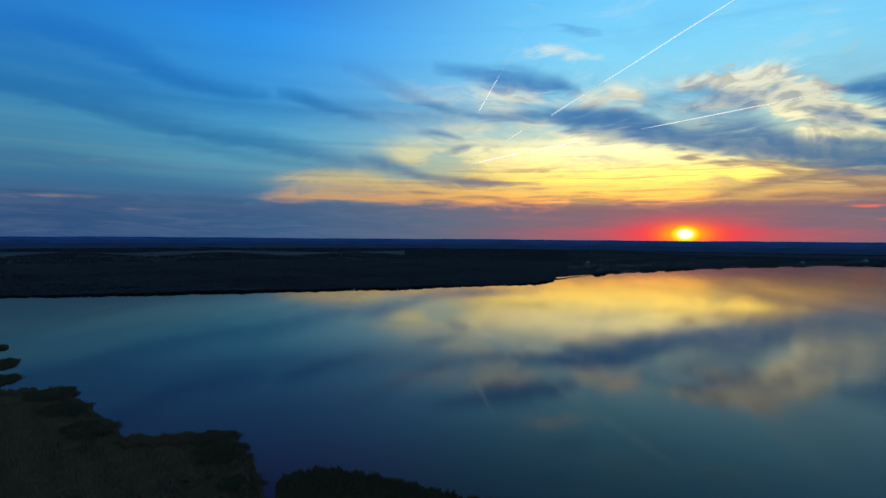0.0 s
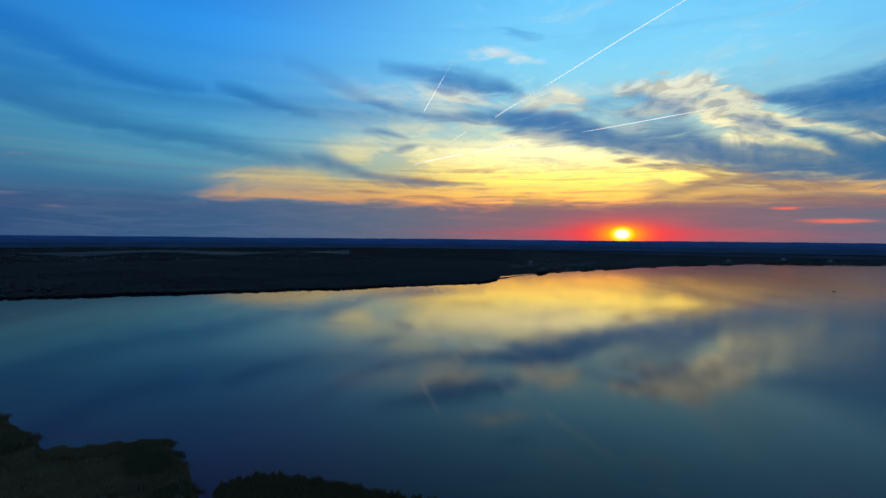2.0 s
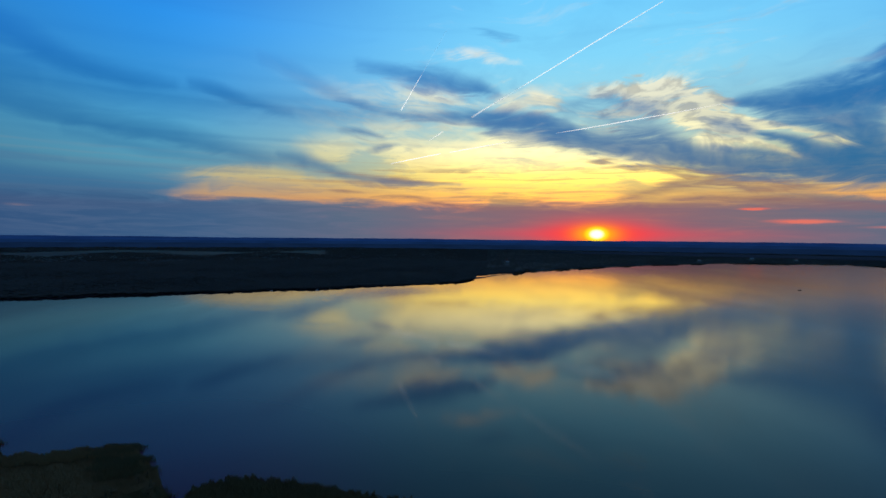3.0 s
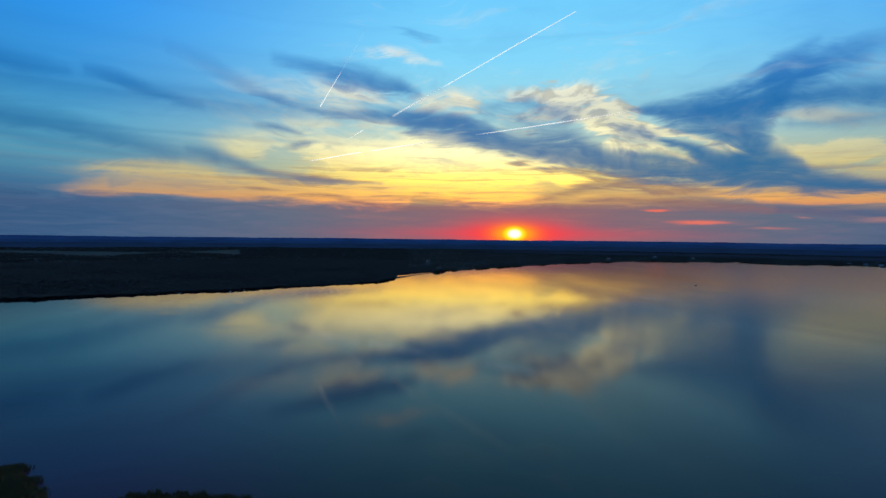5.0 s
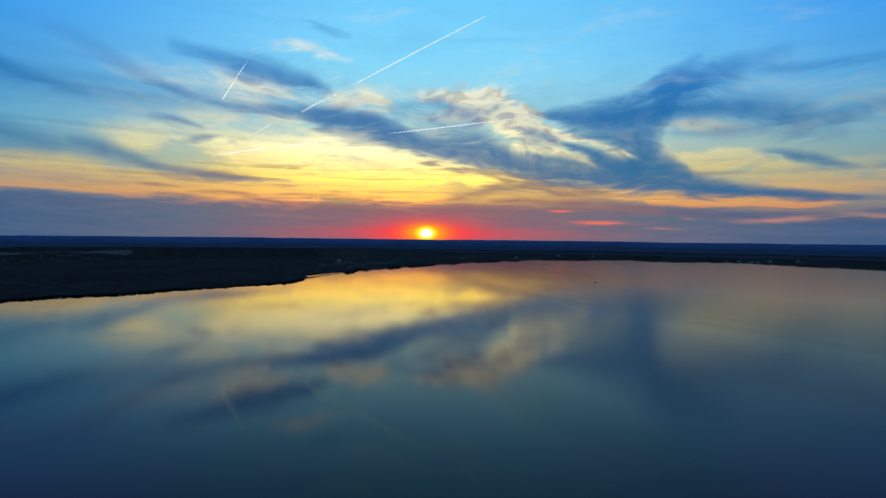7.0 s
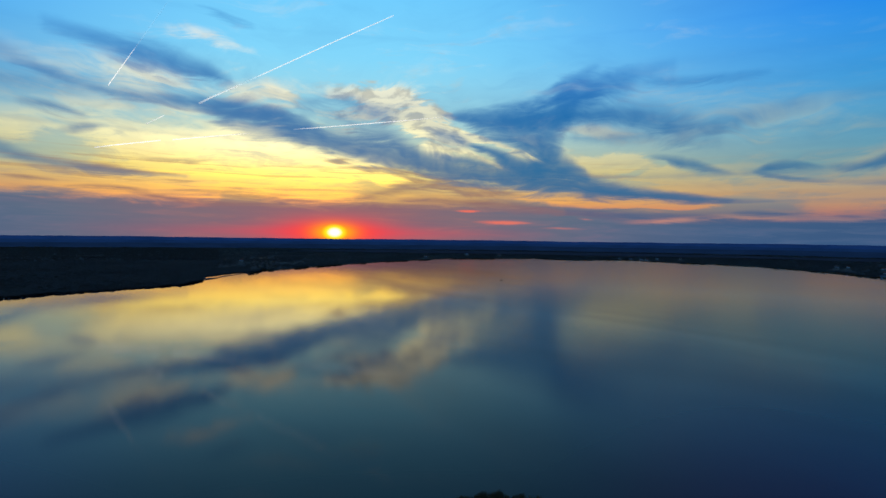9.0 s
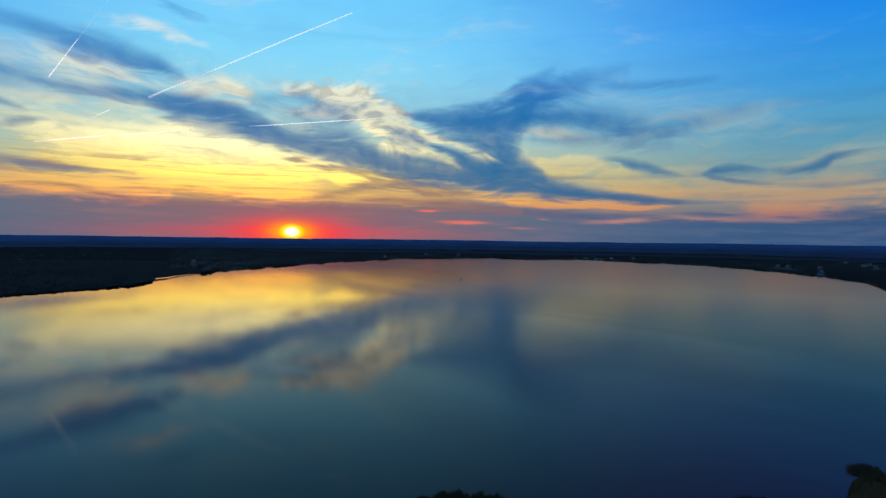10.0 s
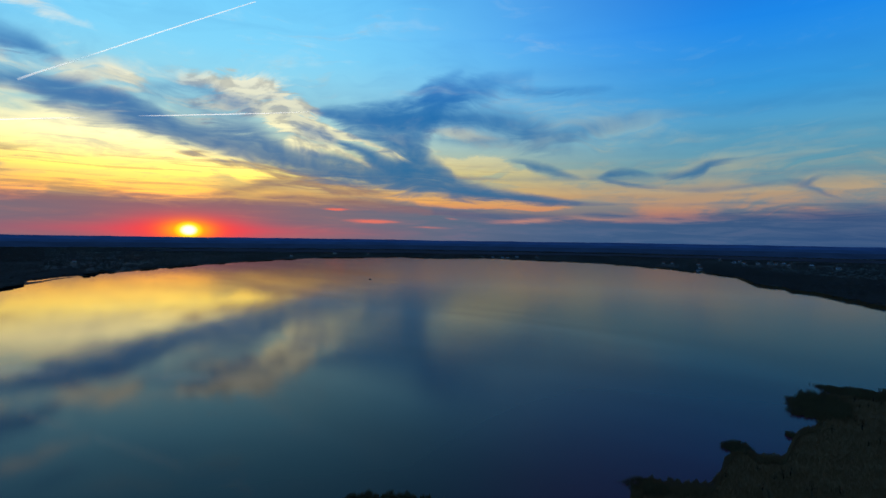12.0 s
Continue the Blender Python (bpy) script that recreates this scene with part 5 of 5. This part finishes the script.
def vapour_trail(stops, label):
    """stops: azimuth, elevation, radius in metres, density; a tapering tube through them."""
    knots = [(sky_point(a, e), w, d) for a, e, w, d in stops]
    points = []
    for (p, w, d), (q, v, f) in zip(knots, knots[1:]):
        for k in range(24):
            u = k / 24
            points.append((p.lerp(q, u), w + (v - w) * u, d + (f - d) * u))
    points.append(knots[-1])
    along = (knots[-1][0] - knots[0][0]).normalized()
    side = along.cross(knots[0][0].normalized()).normalized()
    up = side.cross(along).normalized()
    verts, faces, dens = [], [], []
    sides = 10
    for k, (p, w, d) in enumerate(points):
        w = 1.1 * w * (1 + 0.05 * noise.noise(Vector((k * 0.37, 0.0, 2.0))))
        for i in range(sides):
            a = i / sides * math.tau
            verts.append(p + side * w * math.cos(a) + up * w * math.sin(a))
            dens.append(d)
    for k in range(len(points) - 1):
        for i in range(sides):
            j = (i + 1) % sides
            faces.append((k * sides + i, k * sides + j, (k + 1) * sides + j, (k + 1) * sides + i))
    me = mesh_of("vapour_trail", verts, faces, VAPOUR, True)
    me.attributes.new("thickness", "FLOAT", "POINT").data.foreach_set("value", dens)
    return tagged(new("vapour_trail", me), label, "vapour trail", "vapour trails in the evening sky")


vapour_trail([(3.75, 13.14, 2.8, 0.8), (5.62, 16.26, 2.0, 0.6), (5.9, 16.7, 3.0, 0.06), (8.5, 20.9, 4.0, 0.02)], "short bright white vapour trail fading at its upper end")
vapour_trail([(11.2, 12.52, 7.0, 0.2), (12.4, 13.25, 5.0, 0.45), (14.4, 14.35, 4.5, 0.32), (15.2, 14.8, 5.0, 0.05), (15.9, 15.2, 3.0, 0.1), (17.2, 15.9, 3.2, 0.6), (24.0, 19.4, 3.2, 0.64), (30.15, 22.16, 2.8, 0.5)], "long bright white vapour trail broken near its lower end")
vapour_trail([(2.72, 7.68, 3.0, 0.4), (4.5, 8.1, 3.2, 0.95), (7.93, 8.81, 3.2, 0.9)], "thin cream vapour trail low over the clouds")
vapour_trail([(8.92, 8.96, 3.2, 0.9), (12.5, 9.6, 3.2, 0.75), (16.02, 10.16, 2.8, 0.15)], "faint cream vapour trail over the yellow clouds")
vapour_trail([(20.0, 10.8, 3.2, 0.1), (22.4, 11.11, 3.2, 0.6), (27.0, 11.7, 3.2, 0.7), (31.37, 12.19, 2.8, 0.6), (35.31, 12.62, 2.8, 0.15)], "pale cream vapour trail crossing the bright clouds")
vapour_trail([(6.74, 10.15, 2.6, 0.35), (8.2, 11.09, 2.6, 0.7)], "very short faint vapour trail")


# ---- houses, boats and landing stages ----
def gable(bm, sx, sy, wall, top, over=0.35):
    """Two roof slabs over a house of sx by sy."""
    for s in (-1, 1):
        a = Vector((0, 0, top))
        b = Vector((0, s * (sy / 2 + over), wall - 0.2))
        n_out = Vector((0, s * (top - wall), sy / 2)).normalized() * 0.14
        corner = []
        for x in (-sx / 2 - over, sx / 2 + over):
            for p in (a, b):
                for off in (Vector(), n_out):
                    corner.append(bm.verts.new(Vector((x, p.y, p.z)) + off))
        c = corner
        for f in ((0, 2, 6, 4), (1, 5, 7, 3), (0, 4, 5, 1), (2, 3, 7, 6), (0, 1, 3, 2), (4, 6, 7, 5)):
            bm.faces.new([c[i] for i in f])
    bmesh.ops.recalc_face_normals(bm, faces=bm.faces)
    return bm


def make_house(sx, sy, wall, top, roof_mat, label):
    root = tagged(new("house"), label, "house", "houses round the lake")
    bm = bmesh.new()
    box(bm, sx, sy, wall)
    for s in (-1, 1):
        x0, x1 = s * (sx / 2), s * (sx / 2 - 0.25)
        vs = [bm.verts.new(p) for p in ((x0, -sy / 2, wall), (x0, sy / 2, wall), (x0, 0, top - 0.05), (x1, -sy / 2, wall), (x1, sy / 2, wall), (x1, 0, top - 0.05))]
        for f in ((0, 1, 2), (3, 5, 4), (0, 2, 5, 3), (1, 4, 5, 2)):
            bm.faces.new([vs[i] for i in f])
    part("wall", bm, PLASTER, root)
    part("roof", gable(bmesh.new(), sx, sy, wall, top), roof_mat, root)
    part("chimney", box(bmesh.new(), 0.6, 0.6, 1.3, sx * 0.2, 0.4, top - 0.5, 0.04), ROOF_RED, root)
    part("door", box(bmesh.new(), 1.0, 0.1, 2.05, 0.4, -sy / 2 - 0.03, 0.05, 0.02), TIMBER, root)
    for k in range(3):
        for s in (-1, 1):
            x = (k - 1) * sx * 0.31
            if s < 0 and k == 1:
                continue
            win = part("window", box(bmesh.new(), 1.2, 0.1, 1.3, x, s * (sy / 2 + 0.03), 1.0, 0.02), WHITE, root)
            part("pane", box(bmesh.new(), 0.98, 0.03, 1.08, x, s * (sy / 2 + 0.09), 1.11), PANE, win)
    return root


HOUSES = [
    make_house(10.5, 7.5, 3.0, 6.4, ROOF_RED, "white plastered house with a red clay gable roof"),
    make_house(13.0, 8.0, 3.4, 6.6, ROOF_GREY, "long white house with a grey slate roof"),
    make_house(8.5, 6.5, 5.2, 8.4, ROOF_RED, "tall white plastered house with a red roof"),
]
used = set()
for az_h, r_h, kind_h, turn_h in VILLAGE:
    x, y = polar(az_h, r_h)
    m = pose(x, y, float(rise(az_h, r_h)) - 0.05, 0, 0, -az_h + (turn_h % 30) - 15)
    if kind_h in used:
        copy_thing(HOUSES[kind_h], m)
    else:
        HOUSES[kind_h].matrix_basis = m
        used.add(kind_h)


def ship_hull(length, beam, depth, mat, root, name="hull"):
    """An open hull: pointed bow, square stern, inner skin and bottom boards."""
    bm = bmesh.new()
    rows = []
    for k in range(9):
        u = k / 8
        w = beam / 2 * math.sin(math.pi * min(1, 0.12 + 0.62 * (1 - u))) ** 0.8 if u < 1 else 0.02
        sheer = depth * (1 + 0.25 * u * u)
        x = length * (u - 0.5)
        rows.append([bm.verts.new(p) for p in ((x, -w, sheer), (x, -w * 0.7, 0.08), (x, 0, -0.06), (x, w * 0.7, 0.08), (x, w, sheer), (x, w * 0.88, sheer), (x, w * 0.6, 0.14), (x, -w * 0.6, 0.14), (x, -w * 0.88, sheer))])
    for a, b in zip(rows, rows[1:]):
        for i in range(9):
            j = (i + 1) % 9
            bm.faces.new((a[i], a[j], b[j], b[i]))
    bm.faces.new(rows[0])
    bm.faces.new(rows[-1][::-1])
    bmesh.ops.recalc_face_normals(bm, faces=bm.faces)
    return part(name, bm, mat, root)


def make_boat(mat, label, length=4.2, mast=False):
    root = tagged(new("sailing_boat" if mast else "rowing_boat"), label, "boat", "boats on the lake")
    ship_hull(length, length * 0.34, 0.55, mat, root)
    for k in (-0.24, 0.1):
        part("seat", box(bmesh.new(), 0.28, length * 0.27, 0.05, k * length, 0, 0.38, 0.01), TIMBER, root)
    if mast:
        bm = bmesh.new()
        bmesh.ops.create_cone(bm, segments=8, radius1=0.06, radius2=0.03, depth=8.0, cap_ends=True, matrix=Matrix.Translation((0.3, 0, 4.2)))
        part("mast", bm, WHITE, root)
        bm = bmesh.new()
        bmesh.ops.create_cone(bm, segments=8, radius1=0.09, radius2=0.09, depth=2.6, cap_ends=True, matrix=pose(-0.9, 0, 1.2, 0, 90, 0))
        part("boom", bm, WHITE, root)
        part("cabin", box(bmesh.new(), length * 0.34, length * 0.2, 0.55, 0.2, 0, 0.45, 0.08), WHITE, root)
    return root


skiff = make_boat(HULL, "small dark rowing boat alone on the open lake", 5.6)
x, y = polar(41.88, 1184)
skiff.matrix_basis = pose(x, y, -0.02, 0, 0, -34) @ Matrix.Diagonal((1, 1, 1.6, 1))
skiff_b = make_boat(HULL, "dark rowing boat moored at the landing stage")
for k, (az_b, out_b) in enumerate(((-3.9, 9.0), (-3.2, 10.0), (-2.3, 9.0))):
    x, y = polar(az_b, float(far_shore(az_b)) - out_b - 2)
    m = pose(x, y, -0.02, 0, 0, 70 + 25 * k)
    if k:
        copy_thing(skiff_b, m)
    else:
        skiff_b.matrix_basis = m
sloop = make_boat(WHITE, "white sailing boat moored with its sails down", 6.5, True)
for k, (az_b, out_b) in enumerate(((71.02, 16), (72.5, 22), (74.85, 10), (-9.26, 12), (-4.79, 14), (53.9, 12), (54.9, 14), (55.7, 12))):
    x, y = polar(az_b, float(far_shore(az_b)) - out_b)
    m = pose(x, y, -0.02, 0, 0, 40 + 37 * k) @ Matrix.Diagonal((*([0.7] * 3 if az_b < 0 else [1.0] * 3), 1))
    if k:
        copy_thing(sloop, m).matrix_basis = m
    else:
        sloop.matrix_basis = m


def landing_stage(az_deg, length, label):
    """Planks on posts, running out from the bank."""
    root = tagged(new("landing_stage"), label, "jetty", "landing stages")
    x, y = polar(az_deg, float(far_shore(az_deg)) + 3)
    root.matrix_basis = pose(x, y, 0, 0, 0, -az_deg - 90)
    plank_me = None
    for k in range(int(length / 0.32)):
        if plank_me is None:
            plank = part("plank", box(bmesh.new(), 0.29, 1.6, 0.05, 0, 0, 0.0), TIMBER, root)
            plank_me = plank.data
        else:
            plank = new("plank", plank_me)
            plank.parent = root
        plank.location = (0.16 + 0.32 * k, 0, 0.6)
    post_me = None
    for k in range(int(length / 3) + 1):
        for s in (-1, 1):
            if post_me is None:
                bm = bmesh.new()
                bmesh.ops.create_cone(bm, segments=8, radius1=0.11, radius2=0.10, depth=3.0, cap_ends=True)
                post = part("post", bm, TIMBER, root)
                post_me = post.data
            else:
                post = new("post", post_me)
                post.parent = root
            post.location = (0.2 + 3 * k, s * 0.86, -0.3)
    return root


landing_stage(-3.5, 14, "grey timber landing stage with moored boats")
landing_stage(71.3, 22, "grey timber landing stage at the village")
landing_stage(72.4, 18, "grey timber landing stage at the village")
landing_stage(54.3, 20, "grey timber landing stage at the small harbour")
